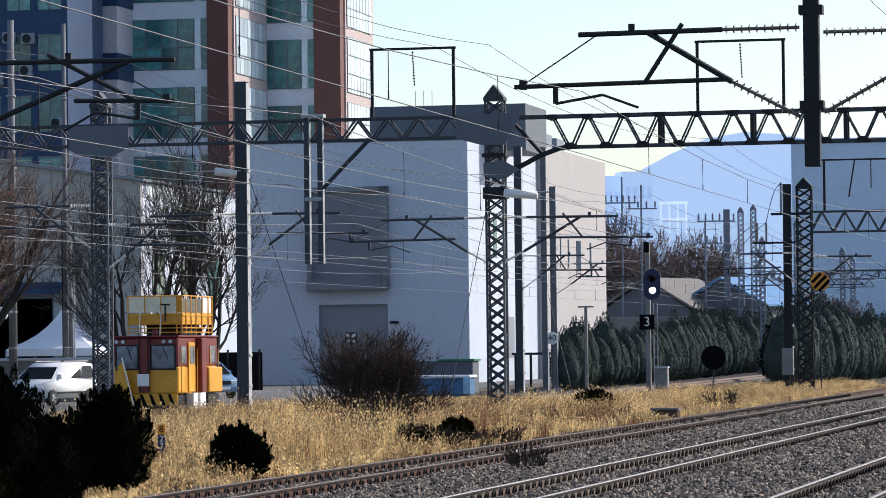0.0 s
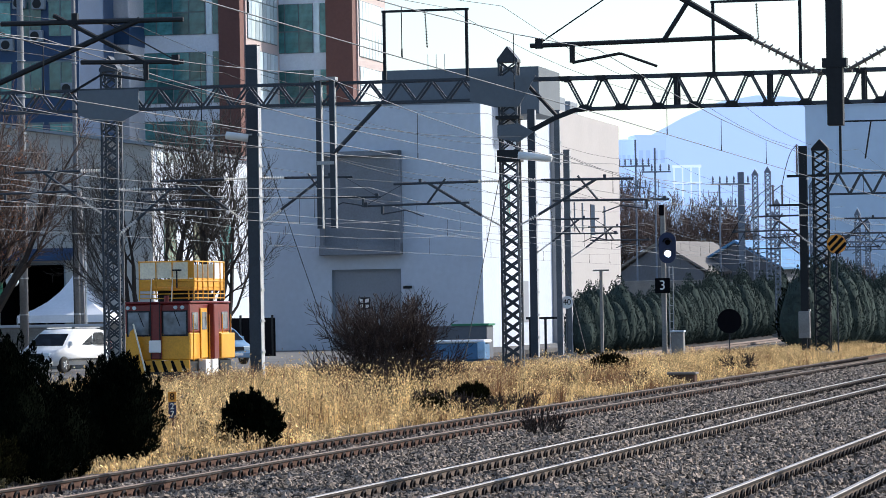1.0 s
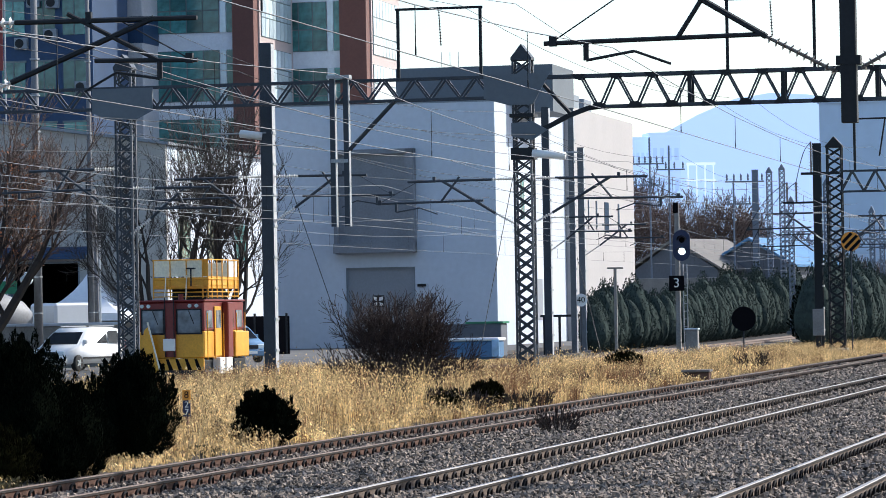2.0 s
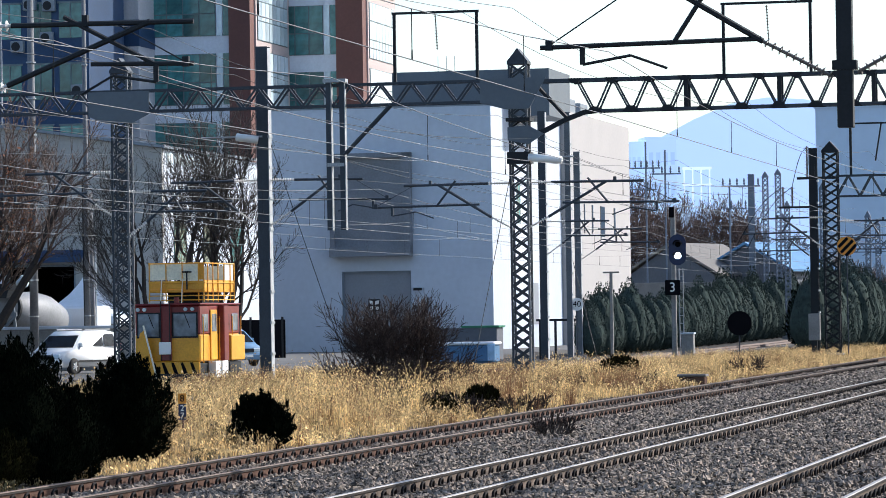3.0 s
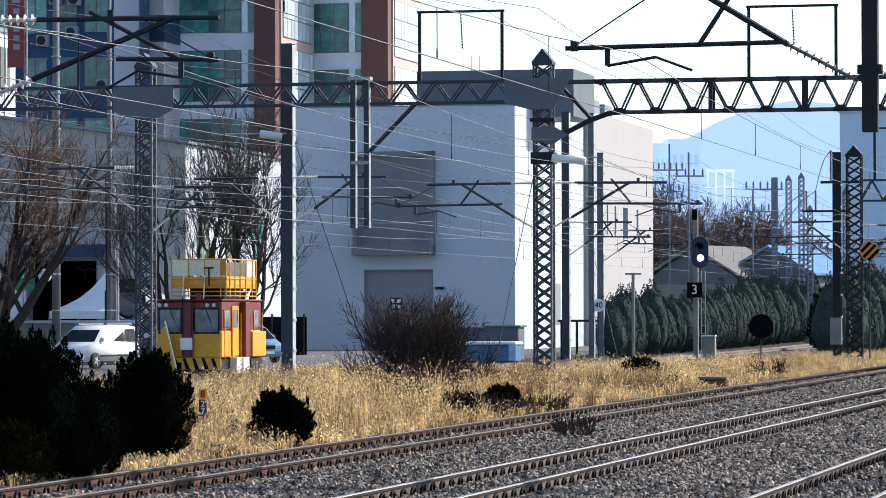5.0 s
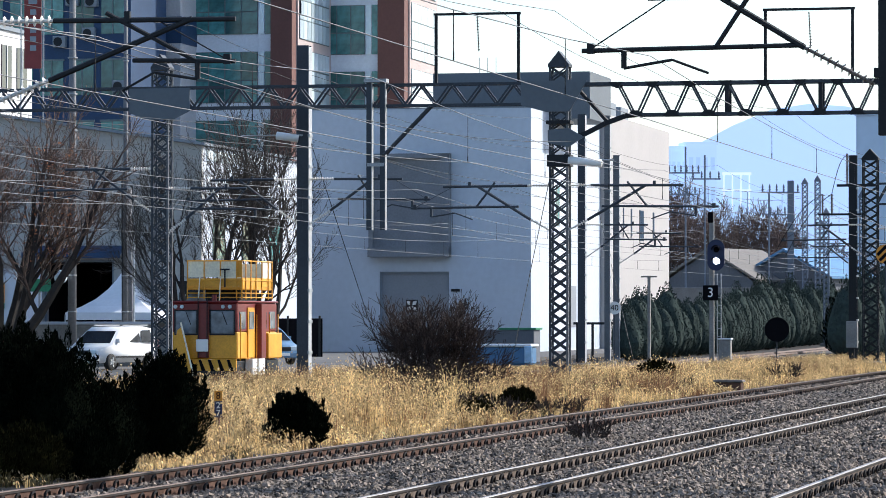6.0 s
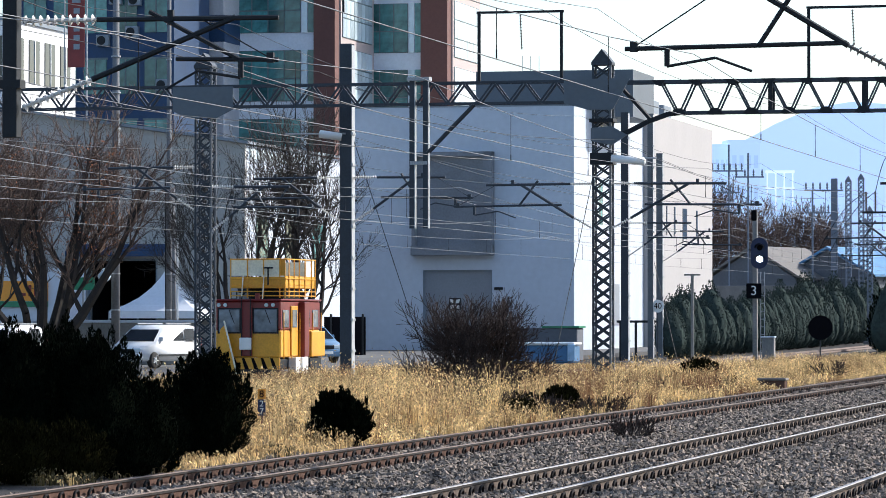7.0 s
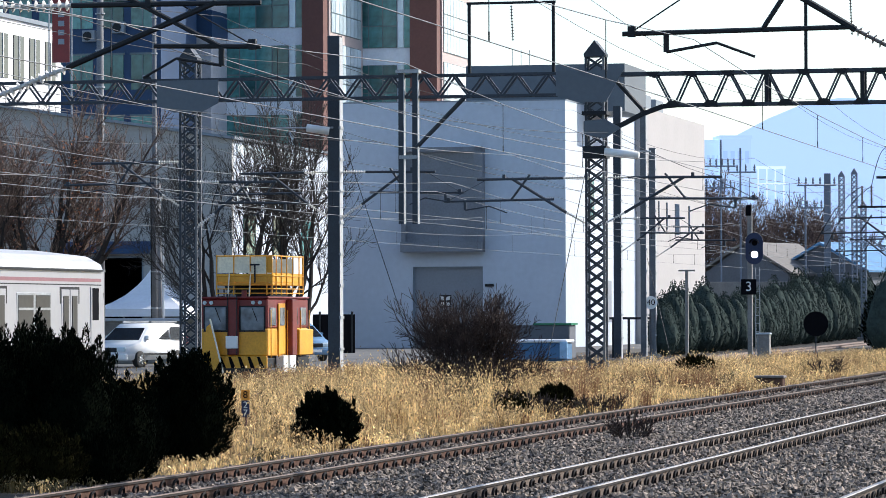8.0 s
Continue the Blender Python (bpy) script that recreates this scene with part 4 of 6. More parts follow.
# portals standing on the beams
for x0, w, base in ((24.1 + 4.35, 2.9, 10.45), (24.1 - 7.07, 2.95, 10.41)):
    pt = thing("wire_portal", trp(124.8, x0), "slim upturned frame standing on the gantry beam", "wire portal", "wire portals")
    part("upright", boxes(((-0.05, -0.05, base), (0.05, 0.05, base + 2.35))), "dark", pt)
    part("upright", boxes(((w - 0.05, -0.05, base), (w + 0.05, 0.05, base + 2.35))), "dark", pt)
    part("crossbar", boxes(((-0.08, -0.05, base + 2.35), (w + 0.08, 0.05, base + 2.43))), "dark", pt)
    bm = bmesh.new()
    insulator(bm, (w * 0.5, 0, base + 2.3), (w * 0.52, 0, base + 1.1), 0.05, 0.1)
    part("hanging_insulator", bm, "insul", pt)

# solid haunch plates where the beam meets the mast
hp = thing("haunch_plate", trp(124.8, 24.1), "solid grey gusset joining beam and mast", "gusset")
bm = bmesh.new()
prism(bm, [(-1.3, 9.65), (-0.45, 9.42), (0.4, 9.42), (1.0, 10.48), (-1.3, 10.48)], -0.36, -0.3, "y")
part("plate", bm, "slate", hp)
bm = bmesh.new()
prism(bm, [(-0.36, 8.35), (0.36, 8.2), (0.9, 8.55), (0.36, 8.85), (-0.36, 8.8)], -0.36, -0.3, "y")
part("knee_plate", bm, "slate", hp)
bm = bmesh.new()
pts = [Vector((0.3, -0.2, 8.45)), Vector((0.9, -0.2, 8.65)), Vector((1.6, -0.2, 9.0)), Vector((2.3, -0.2, 9.25)), Vector((2.9, -0.2, 9.3))]
for p, q in zip(pts, pts[1:]):
    bar(bm, p, q, 0.14, 0.16)
part("knee_brace", bm, "dark", hp)
part("strut", tubes(((0.75, -0.2, 10.1), (1.75, -0.2, 9.0), 0.07)), "dark", hp)
part("collar", boxes(((-0.4, -0.34, 7.55), (0.4, 0.34, 7.95))), "dark", hp)
part("collar", boxes(((-0.42, -0.36, 9.0), (0.42, 0.36, 9.12))), "dark", hp)
hb = thing("haunch_plate", trp(124.8, 38.3), "solid grey gusset joining beam and mast", "gusset")
bm = bmesh.new()
prism(bm, [(-1.1, 9.55), (-0.5, 9.3), (0.5, 9.3), (1.1, 9.6), (1.1, 10.4), (-1.1, 10.4)], -0.34, -0.28, "y")
part("plate", bm, "slate", hb)

# tensioning cylinders on the poles
for a, p, z, x0, x1 in ((127.4, 33.9, 8.85, -0.95, -0.15), (124.5, 24.1, 7.75, 0.35, 1.5)):
    tcy = thing("tension_cylinder", trp(a, p), "white tensioning cylinder clamped to the mast", "tensioner")
    bm = bmesh.new()
    tube(bm, (x0, 0, z), (x1, 0, z - 0.12), 0.14, 14)
    part("cylinder", bm, "sign", tcy, "", True)
    part("rod", tubes(((x0 - 1.3 if x0 < 0 else x1, 0, z), (x0 if x0 < 0 else x1 + 0.4, 0, z), 0.03), ((min(x0, -0.2), 0, z), (0, 0, z), 0.04)), "galv", tcy)

# second gantry at the far mast
beam2 = truss("gantry_beam", trp(181.4, 19.6), 0.3, 16, 7.9, 8.9, 14, 0.6, "far lattice beam reaching over the tracks")
pt = thing("wire_portal", trp(181.4, 18.6), "slim upturned frame standing on the far beam", "wire portal", "wire portals")
for x in (0, 3.2):
    part("upright", boxes(((x - 0.06, -0.06, 8.9), (x + 0.06, 0.06, 11.4))), "dark", pt)
part("crossbar", boxes(((-0.1, -0.05, 11.4), (3.3, 0.05, 11.48))), "dark", pt)
part("hanging_insulator", tubes(((1.5, 0, 11.4), (1.2, 0, 9.6), 0.04), ((2.3, 0, 11.4), (2.3, 0, 10.0), 0.03)), "dark", pt)
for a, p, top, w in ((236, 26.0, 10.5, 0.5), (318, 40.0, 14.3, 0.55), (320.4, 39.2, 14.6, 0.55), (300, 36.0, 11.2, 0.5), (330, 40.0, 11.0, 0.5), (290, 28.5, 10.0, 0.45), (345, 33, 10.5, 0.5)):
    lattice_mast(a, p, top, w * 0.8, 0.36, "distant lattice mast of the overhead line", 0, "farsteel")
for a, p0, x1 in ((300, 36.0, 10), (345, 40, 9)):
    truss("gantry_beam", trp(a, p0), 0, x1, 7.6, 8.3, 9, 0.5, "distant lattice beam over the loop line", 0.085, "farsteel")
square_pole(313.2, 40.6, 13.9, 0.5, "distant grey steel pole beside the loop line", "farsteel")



def crossarm_pole(x, y, top, arms, label):
    """A slim line pole with crossarms that carry upright pin insulators."""
    th = thing("line_pole", pose(x, y, 0), label, "utility pole", "line poles")
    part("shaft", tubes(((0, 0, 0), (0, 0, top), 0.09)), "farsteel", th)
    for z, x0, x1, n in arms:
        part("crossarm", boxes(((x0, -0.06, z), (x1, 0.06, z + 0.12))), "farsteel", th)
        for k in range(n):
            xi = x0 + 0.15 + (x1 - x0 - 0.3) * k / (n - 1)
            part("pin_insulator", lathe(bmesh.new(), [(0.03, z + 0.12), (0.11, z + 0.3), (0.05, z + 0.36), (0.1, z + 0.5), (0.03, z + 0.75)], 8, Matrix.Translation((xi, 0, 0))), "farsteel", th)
    return th


crossarm_pole(25.4, 330, 17.5, ((15.1, -1.6, 1.3, 6), (13.2, -1.4, 1.0, 4)), "slim grey line pole with crossarms beyond the hedge")
crossarm_pole(27.2, 331, 16.8, ((14.6, -1.2, 1.4, 4),), "slim grey line pole with a crossarm beyond the hedge")
crossarm_pole(31.4, 315.6, 13.0, ((12.9, -0.7, 2.6, 6), (11.0, -0.6, 1.5, 4)), "grey line pole with a wide crossarm by the loop line")
# switch gear on a bracket of the far mast
sg = thing("line_switch", trp(181.0, 20.6), "line switch with standing insulators on a mast bracket", "line switch")
part("bracket", boxes(((-0.6, -0.1, 8.75), (1.3, 0.1, 8.87)), ((-1.5, -0.08, 7.35), (0.6, 0.08, 7.45))), "dark", sg)
for x, z, h in ((-0.1, 8.87, 1.5), (-1.3, 7.45, 0.95), (-0.85, 7.45, 0.95)):
    bm = bmesh.new()
    insulator(bm, (x, 0, z), (x, 0, z + h), 0.13, 0.13)
    part("standing_insulator", bm, "insul", sg)
for k, (x0, z0, x1, z1) in enumerate(((-1.3, 8.4, -3.6, 5.6), (-0.85, 8.4, -3.1, 5.4), (-0.1, 10.3, -0.85, 8.4))):
    part("jumper_wire", cable(bmesh.new(), [Vector((x0 + (x1 - x0) * t, 0, z0 + (z1 - z0) * t + 0.45 * math.sin(math.pi * t))) for t in [j / 8 for j in range(9)]], 0.02), "dark", sg)

# guy wires
for name_a, top, foot in (("mast", Vector((5.15, 126.8, 7.3)), Vector((3.4, 120, -0.05))), ("pole", Vector((-3.2, 132, 8.7)), Vector((-0.35, 135, -0.05))), ("signal", Vector((10.4, 194.5, 8.0)), Vector((11.7, 185, -0.05)))):
    bm = bmesh.new()
    tube(bm, top, foot, 0.014, 5)
    tagged(part("guy_wire", bm, "dark"), "taut steel guy wire staying a mast", "guy wire", "guy wires")


# ---- signals and signs ----
def signal():
    th = thing("railway_signal", trp(170.2, 25.6), "two aspect railway signal showing a white light", "railway signal")
    part("post", boxes(((-0.25, -0.06, 0), (-0.03, 0.16, 7.2)), bevel=0.03), "concrete", th)
    bm = bmesh.new()
    for x in (0.12, 0.3):
        box(bm, (x - 0.02, -0.02, 0.1), (x + 0.02, 0.02, 4.4))
    for k in range(11):
        box(bm, (0.12, -0.015, 0.4 + 0.36 * k), (0.3, 0.015, 0.43 + 0.36 * k))
    part("ladder", bm, "galv", th)
    bm = bmesh.new()
    out = [(0.4 * math.cos(t), 0.32 * (1 if math.sin(t) > 0 else -1) + 0.4 * math.sin(t)) for t in [2 * math.pi * (k + 0.5) / 24 for k in range(24)]]
    prism(bm, [(x + 0.1, z + 5.25) for x, z in out], -0.25, -0.2, "y")
    hd = part("backplate", bm, "signblue", th, "dark rounded signal backplate")
    for z, mt in ((5.5, "black"), (4.98, "lamp")):
        bm = bmesh.new()
        tube(bm, (0.12, -0.26, z), (0.12, -0.25, z), 0.15 if mt == "lamp" else 0.13, 16)
        part("lens", bm, mt, hd)
        bm = bmesh.new()
        for k in range(7):
            t = math.pi * k / 6
            t2 = math.pi * (k + 1) / 6
            bar(bm, (0.12 + 0.2 * math.cos(t), -0.4, z + 0.2 * math.sin(t)), (0.12 + 0.2 * math.cos(t2 if k < 6 else t), -0.4, z + 0.2 * math.sin(t2 if k < 6 else t) + 0.001), 0.3, 0.015)
        part("hood", bm, "black", hd)
    pl = part("number_plate", boxes(((-0.5, -0.3, 3.16), (0.2, -0.26, 3.86)), bevel=0.01), "black", th, "black plate with a white figure")
    writing("figure", "3", 0.62, "sign", pl, pose(-0.15, -0.302, 3.51, 90, 0, 0))
    part("finial", boxes(((-0.3, -0.1, 6.75), (-0.05, 0.1, 7.25)), bevel=0.03), "black", th)
    part("plate_arm", boxes(((-0.4, -0.26, 3.72), (-0.1, 0.0, 3.78))), "pole", th)
    cb = thing("relay_cabinet", trp(169.6, 25.0), "pale grey trackside cabinet beside the signal", "cabinet")
    part("body", boxes(((-0.3, -0.25, 0.15), (0.26, 0.25, 1.35)), bevel=0.02), "concrete", cb)
    part("lid", boxes(((-0.34, -0.3, 1.35), (0.3, 0.3, 1.43)), bevel=0.02), "white", cb)
    part("leg", boxes(((-0.25, -0.2, 0), (-0.15, 0.2, 0.15))), "dark", cb)


signal()


def disc_sign(m, z, r, post_top, mat, label, thick=0.04, stripes=False, text=""):
    th = thing("disc_sign", m, label, "railway sign", "disc signs")
    bm = bmesh.new()
    tube(bm, (0, 0, z), (0, thick, z), r, 28)
    d = part("disc", bm, mat, th)
    part("post", tubes(((0, 0.08, 0), (0, 0.08, post_top), 0.035)), "pole", th)
    if stripes:
        for c in (-0.62, -0.05, 0.52):
            bm = bmesh.new()
            h = math.sqrt(max(0.01, r * r - (c * r + 0.07) ** 2)) * 0.9
            e = Vector((1, 0, 1)).normalized()
            n = Vector((-1, 0, 1)).normalized()
            o = Vector((0, -0.008, z)) + n * (c * r)
            bar(bm, o - e * h, o + e * h, 0.01, 0.15, (-1, 0, 1))
            part("stripe", bm, "black", d)
    if text:
        writing("figure", text, 0.42, "black", d, pose(0, -0.012, z, 90, 0, 0))
    return th


disc_sign(pose(19.3, 190, 0), 1.75, 0.63, 1.9, "black", "round black disc sign seen on a thin post")
disc_sign(trp(180.6, 18.8), 5.45, 0.47, 5.9, "amber", "round amber disc with black slanting stripes", 0.04, True)
disc_sign(pose(10.98, 190, 0), 2.85, 0.33, 2.5, "sign", "round white speed sign with black figures", 0.04, False, "40")
box_c = thing("relay_cabinet", trp(180.2, 20.4), "pale grey box fixed beside the mast", "cabinet")
part("body", boxes(((-0.25, -0.2, 0.9), (0.3, 0.2, 2.2)), bevel=0.02), "concrete", box_c)
part("stand", boxes(((-0.1, -0.1, 0), (0.15, 0.1, 0.9))), "dark", box_c)
tp = thing("wooden_post", trp(153.2, 25.8), "thin grey post with a short crossbar", "post")
part("shaft", boxes(((-0.06, -0.06, 0), (0.06, 0.06, 4.1))), "concrete", tp)
part("crossbar", boxes(((-0.34, -0.04, 4.05), (0.34, 0.04, 4.12))), "concrete", tp)
st = thing("kilometre_stake", pose(-3.55, 72.8, 0, 0, 0, -5), "orange and blue trackside marker stake", "marker")
part("stake", boxes(((-0.025, 0, 0), (0.025, 0.05, 0.95))), "brown", st)
tp1 = part("top_plate", boxes(((-0.08, -0.02, 0.78), (0.08, 0, 0.98))), "amber", st)
writing("figure", "8", 0.19, "black", tp1, pose(0, -0.024, 0.88, 90, 0, 0))
tp2 = part("blue_plate", boxes(((-0.075, -0.02, 0.46), (0.075, 0, 0.775))), "signblue", st)
writing("figure", "2", 0.17, "sign", tp2, pose(0, -0.024, 0.69, 90, 0, 0))
writing("figure", "7", 0.17, "sign", tp2, pose(0, -0.024, 0.54, 90, 0, 0))
bx = thing("point_box", pose(10.7, 120.3, 0, 0, 0, -13.4), "low rusty trackside box beside the ballast", "trackside box")
part("body", boxes(((-0.45, -0.3, -0.1), (0.4, 0.3, 0.3)), bevel=0.03), "rust", bx)
part("lid", boxes(((-0.5, -0.35, 0.3), (0.45, 0.35, 0.38)), bevel=0.02), "sleeper", bx)
fr = thing("pipe_barrier", trp(188, 34.6), "dark steel pipe barrier by the pole", "barrier")
for x in (-0.8, 0, 0.8):
    part("post", boxes(((x - 0.06, -0.05, 0), (x + 0.06, 0.05, 2.0))), "dark", fr)
part("rail", boxes(((-1.0, -0.05, 2.0), (1.1, 0.05, 2.12))), "dark", fr)
tarp = thing("covered_container", pose(5.2, 178, 0.1, 0, 0, -13.4), "container under a blue and white tarpaulin", "container")
part("body", boxes(((-2.2, -0.8, 0), (1.2, 0.9, 0.85)), bevel=0.08), "blue", tarp)
part("tarpaulin", boxes(((-2.3, -0.86, 0.85), (1.3, 0.96, 1.0)), bevel=0.05), "canvas", tarp)
part("fold", boxes(((0.95, -0.9, 0.1), (1.32, -0.8, 0.9)), bevel=0.03), "paleblue", tarp)
bn = thing("dark_bin", pose(5.6, 186, 0.1, 0, 0, -13.4), "dark grey skip with a green rim", "skip")
part("body", boxes(((-2.0, -0.8, 0), (1.3, 0.8, 1.65)), bevel=0.04), "navy2", bn)
part("rim", boxes(((-0.5, -0.86, 1.65), (1.4, 0.86, 1.75))), "green", bn)
bf = thing("dark_fence", trp(197, 51.9, 0.2), "dark screen fence by the building corner", "fence")
part("panel", boxes(((-3.0, 0, 0), (0.6, 0.08, 2.1))), "black", bf)
for x in (-2.9, -1.4, 0.4):
    part("post", boxes(((x, -0.05, 0), (x + 0.1, 0.1, 2.25))), "dark", bf)


# ---- plants ----
# pale blotchy base colour paints daylight mirrored in the cab windows
M["cabglass"] = material("cab_glass", (0.16, 0.2, 0.24), 0.08, var=0.6, scale=1.6, fine=3, bump=0)
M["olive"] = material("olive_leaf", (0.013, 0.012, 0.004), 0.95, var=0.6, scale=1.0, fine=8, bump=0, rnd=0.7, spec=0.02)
rng = np.random.default_rng(7)


def sprigs(n, centre_fn, size, mat, name, parent, up=1.1, narrow=0.2, spire=1.0):
    """A crown of n small pointed sprigs at places and outward ways that centre_fn gives."""
    c, out = centre_fn(n)
    way = out * 0.7 + rng.normal(0, 0.4, (n, 3)) + np.array([0, 0, up])
    way /= np.linalg.norm(way, axis=1)[:, None]
    side = np.cross(way, rng.normal(0, 1, (n, 3)))
    side /= np.linalg.norm(side, axis=1)[:, None]
    s = size * rng.uniform(0.55, 1.35, (n, 1)) * (1 + spire * (rng.uniform(0, 1, (n, 1)) < 0.05))
    tip, mid = c + way * s, c + way * s * 0.45
    v = np.stack([c, mid + side * s * narrow, tip, mid - side * s * narrow], 1).reshape(-1, 3)
    f = np.arange(4 * n).reshape(-1, 4)
    return raw(name, v.tolist(), f.tolist(), mat, parent)


def egg(rx, ry, h, z0=0.0, lobes=5, point=1.0, fill=0.25):
    """Places over a lobed, pointed egg."""
    ph = rng.uniform(0, 6.28, 4)

    def fn(n):
        u, th = rng.uniform(0, 1, n), rng.uniform(0, 2 * np.pi, n)
        prof = np.power(np.sin(np.pi * np.clip(0.12 + 0.88 * u, 0, 1)), 0.75) * (1 - u * 0.35 * point) + 0.05
        lob = 1 + 0.07 * np.sin(lobes * th + ph[0] + 3 * u) + 0.07 * np.sin(9 * u * 3.1 + 2 * th + ph[1]) + 0.05 * np.sin(13 * th + 17 * u + ph[2])
        d = 1 - fill * rng.uniform(0, 1, n) ** 2
        r = prof * lob * d
        c = np.stack([rx * r * np.cos(th), ry * r * np.sin(th), z0 + h * u * (1 + 0.05 * np.sin(4 * th + ph[3]))], 1)
        out = np.stack([np.cos(th), np.sin(th), 0.5 * (u - 0.3)], 1)
        return c, out
    return fn


def limb_mesh(seed, height, spread, stems, levels, name, mat, parent, r0=0.12, rmin=0.011, lift=0.06, fork=3):
    """A bare tree or shrub: stems that fork into ever finer twigs."""
    rg = np.random.default_rng(seed)
    main, fine = ([], []), ([], [])

    def seg(p, q, ra, rb, sides, lev):
        vs, fs = main if lev < 2 else fine
        d = q - p
        L = np.linalg.norm(d)
        if L < 1e-5:
            return
        d = d / L
        x = np.cross(d, [0.3, 0.9, 0.2])
        x /= np.linalg.norm(x)
        y = np.cross(d, x)
        o = len(vs)
        for c, r in ((p, ra), (q, rb)):
            for k in range(sides):
                t = 2 * math.pi * k / sides
                vs.append(tuple(c + max(r, rmin) * (math.cos(t) * x + math.sin(t) * y)))
        for k in range(sides):
            fs.append((o + k, o + (k + 1) % sides, o + sides + (k + 1) % sides, o + sides + k))

    def grow(p, d, L, r, lev):
        n = 4 if lev < 2 else 3
        for k in range(n):
            d = d + rg.normal(0, 0.1 + 0.03 * lev, 3) + np.array([0, 0, lift])
            d /= np.linalg.norm(d)
            q = p + d * L / n
            r2 = r * 0.86
            seg(p, q, r, r2, 6 if lev == 0 else 4 if lev < 3 else 3, lev)
            p, r = q, r2
            if lev < levels and k >= (1 if lev == 0 else 0):
                for _ in range(1 if lev < 2 else fork - 1):
                    s = rg.normal(0, 1, 3)
                    s = s - d * s.dot(d)
                    s /= np.linalg.norm(s) + 1e-6
                    grow(p, (d + s * rg.uniform(0.45, 0.9)) / 1.3, L * rg.uniform(0.45, 0.68), r * 0.58, lev + 1)
        if lev < levels:
            grow(p, d, L * 0.6, r * 0.8, lev + 1)
    for k in range(stems):
        t = 2 * math.pi * (k + rg.uniform(0, 0.6)) / stems
        d = np.array([spread * math.cos(t), spread * math.sin(t), 1.0])
        d /= np.linalg.norm(d)
        grow(np.array([0.12 * math.cos(t), 0.12 * math.sin(t), -0.1]), d, height * rg.uniform(0.42, 0.55), r0 * rg.uniform(0.8, 1.1), 0)
    raw("limb_work", *main, "bark", parent)
    tagged(raw("twig_work", *fine, mat, parent), kind="stuff")


def bare_tree(m, seed, height, spread, stems, label, levels=4, r0=0.14, mat="bark", rmin=0.012, lift=0.14):
    th = thing("bare_tree", m, label, "tree", "bare trees")
    limb_mesh(seed, height, spread, stems, levels, "branchwork", mat, th, r0, rmin, lift)
    return th


left_tree = bare_tree(pose(-17.3, 160, 0.2), 3, 11.5, 0.62, 7, "bare winter tree with many rising limbs and brown twigs", 4, 0.27, "twig", 0.009, 0.11)
bare_tree(pose(-20.5, 163, 0.2), 5, 10.0, 0.5, 4, "bare winter tree with many rising limbs and brown twigs", 4, 0.14, "twig", 0.009)
bare_tree(pose(-8.1, 150, 0.2), 11, 9.0, 0.34, 3, "bare dark tree behind the yellow rail vehicle", 4, 0.15, "bark", 0.007, 0.16)
bare_tree(pose(-6.5, 152, 0.2), 12, 9.6, 0.34, 3, "bare dark tree behind the yellow rail vehicle", 4, 0.2, "bark", 0.007, 0.16)
bare_tree(pose(-5.3, 154, 0.2), 13, 9.0, 0.3, 2, "bare dark tree behind the yellow rail vehicle", 4, 0.14, "bark", 0.007, 0.16)
for k, (x, y, h) in enumerate(((33.0, 355, 12.5), (37.0, 360, 12), (29, 380, 14), (41, 360, 9), (25.5, 382, 14), (46, 372, 7.5), (52, 380, 7))):
    bare_tree(pose(x, y, 0), 30 + k, h, 0.5, 5, "distant bare brown tree beyond the hedge", 4, 0.12, "fartwig", 0.022)

bb = thing("bare_shrub", pose(0.9, 105, 0), "leafless brown shrub with tangled twigs in the grass", "shrub")
limb_mesh(21, 3.0, 0.7, 30, 3, "branchwork", "brush", bb, 0.024, 0.007, 0.1, fork=4)
for k, (x, y, h, st) in enumerate(((-0.1, 103.5, 1.6, 8), (2.2, 106, 1.5, 8), (1.0, 102, 1.1, 8), (14.2, 137, 0.8, 7), (3.75, 73.5, 0.5, 9), (3.7, 91, 0.5, 10), (4.3, 93, 0.45, 9), (1.3, 86.5, 0.75, 16), (0.3, 90.5, 0.8, 16), (2.4, 87.2, 0.6, 14), (0.6, 101.5, 0.9, 18), (1.6, 103, 1.0, 18), (6.1, 110, 0.55, 10), (9.2, 121, 0.5, 9), (6.9, 112, 0.45, 8))):
    s2 = thing("bare_shrub", pose(x, y, 0), "low leafless brown shrub beside the ballast", "shrub", "bare shrubs")
    limb_mesh(50 + k, h * 1.3, 0.9, st + 4, 2, "branchwork", "brush", s2, 0.014, 0.008)


def dead_leaves(tree, n):
    """Rusty leaves that still hang in the lower crown of a winter tree."""
    def fn(k):
        t, u = rng.uniform(0, 6.28, k), rng.uniform(0, 1, k)
        r = 1.2 + 2.3 * np.sqrt(rng.uniform(0, 1, k))
        return np.stack([r * np.cos(t), r * np.sin(t), 3.6 + 5.0 * u + 0.4 * r], 1), np.stack([np.cos(t), np.sin(t), -0.6 + 0 * t], 1)
    tagged(sprigs(n, fn, 0.1, "deadleaf", "dead_leaf", tree, -0.4, 0.35), kind="stuff")


dead_leaves(left_tree, 1500)


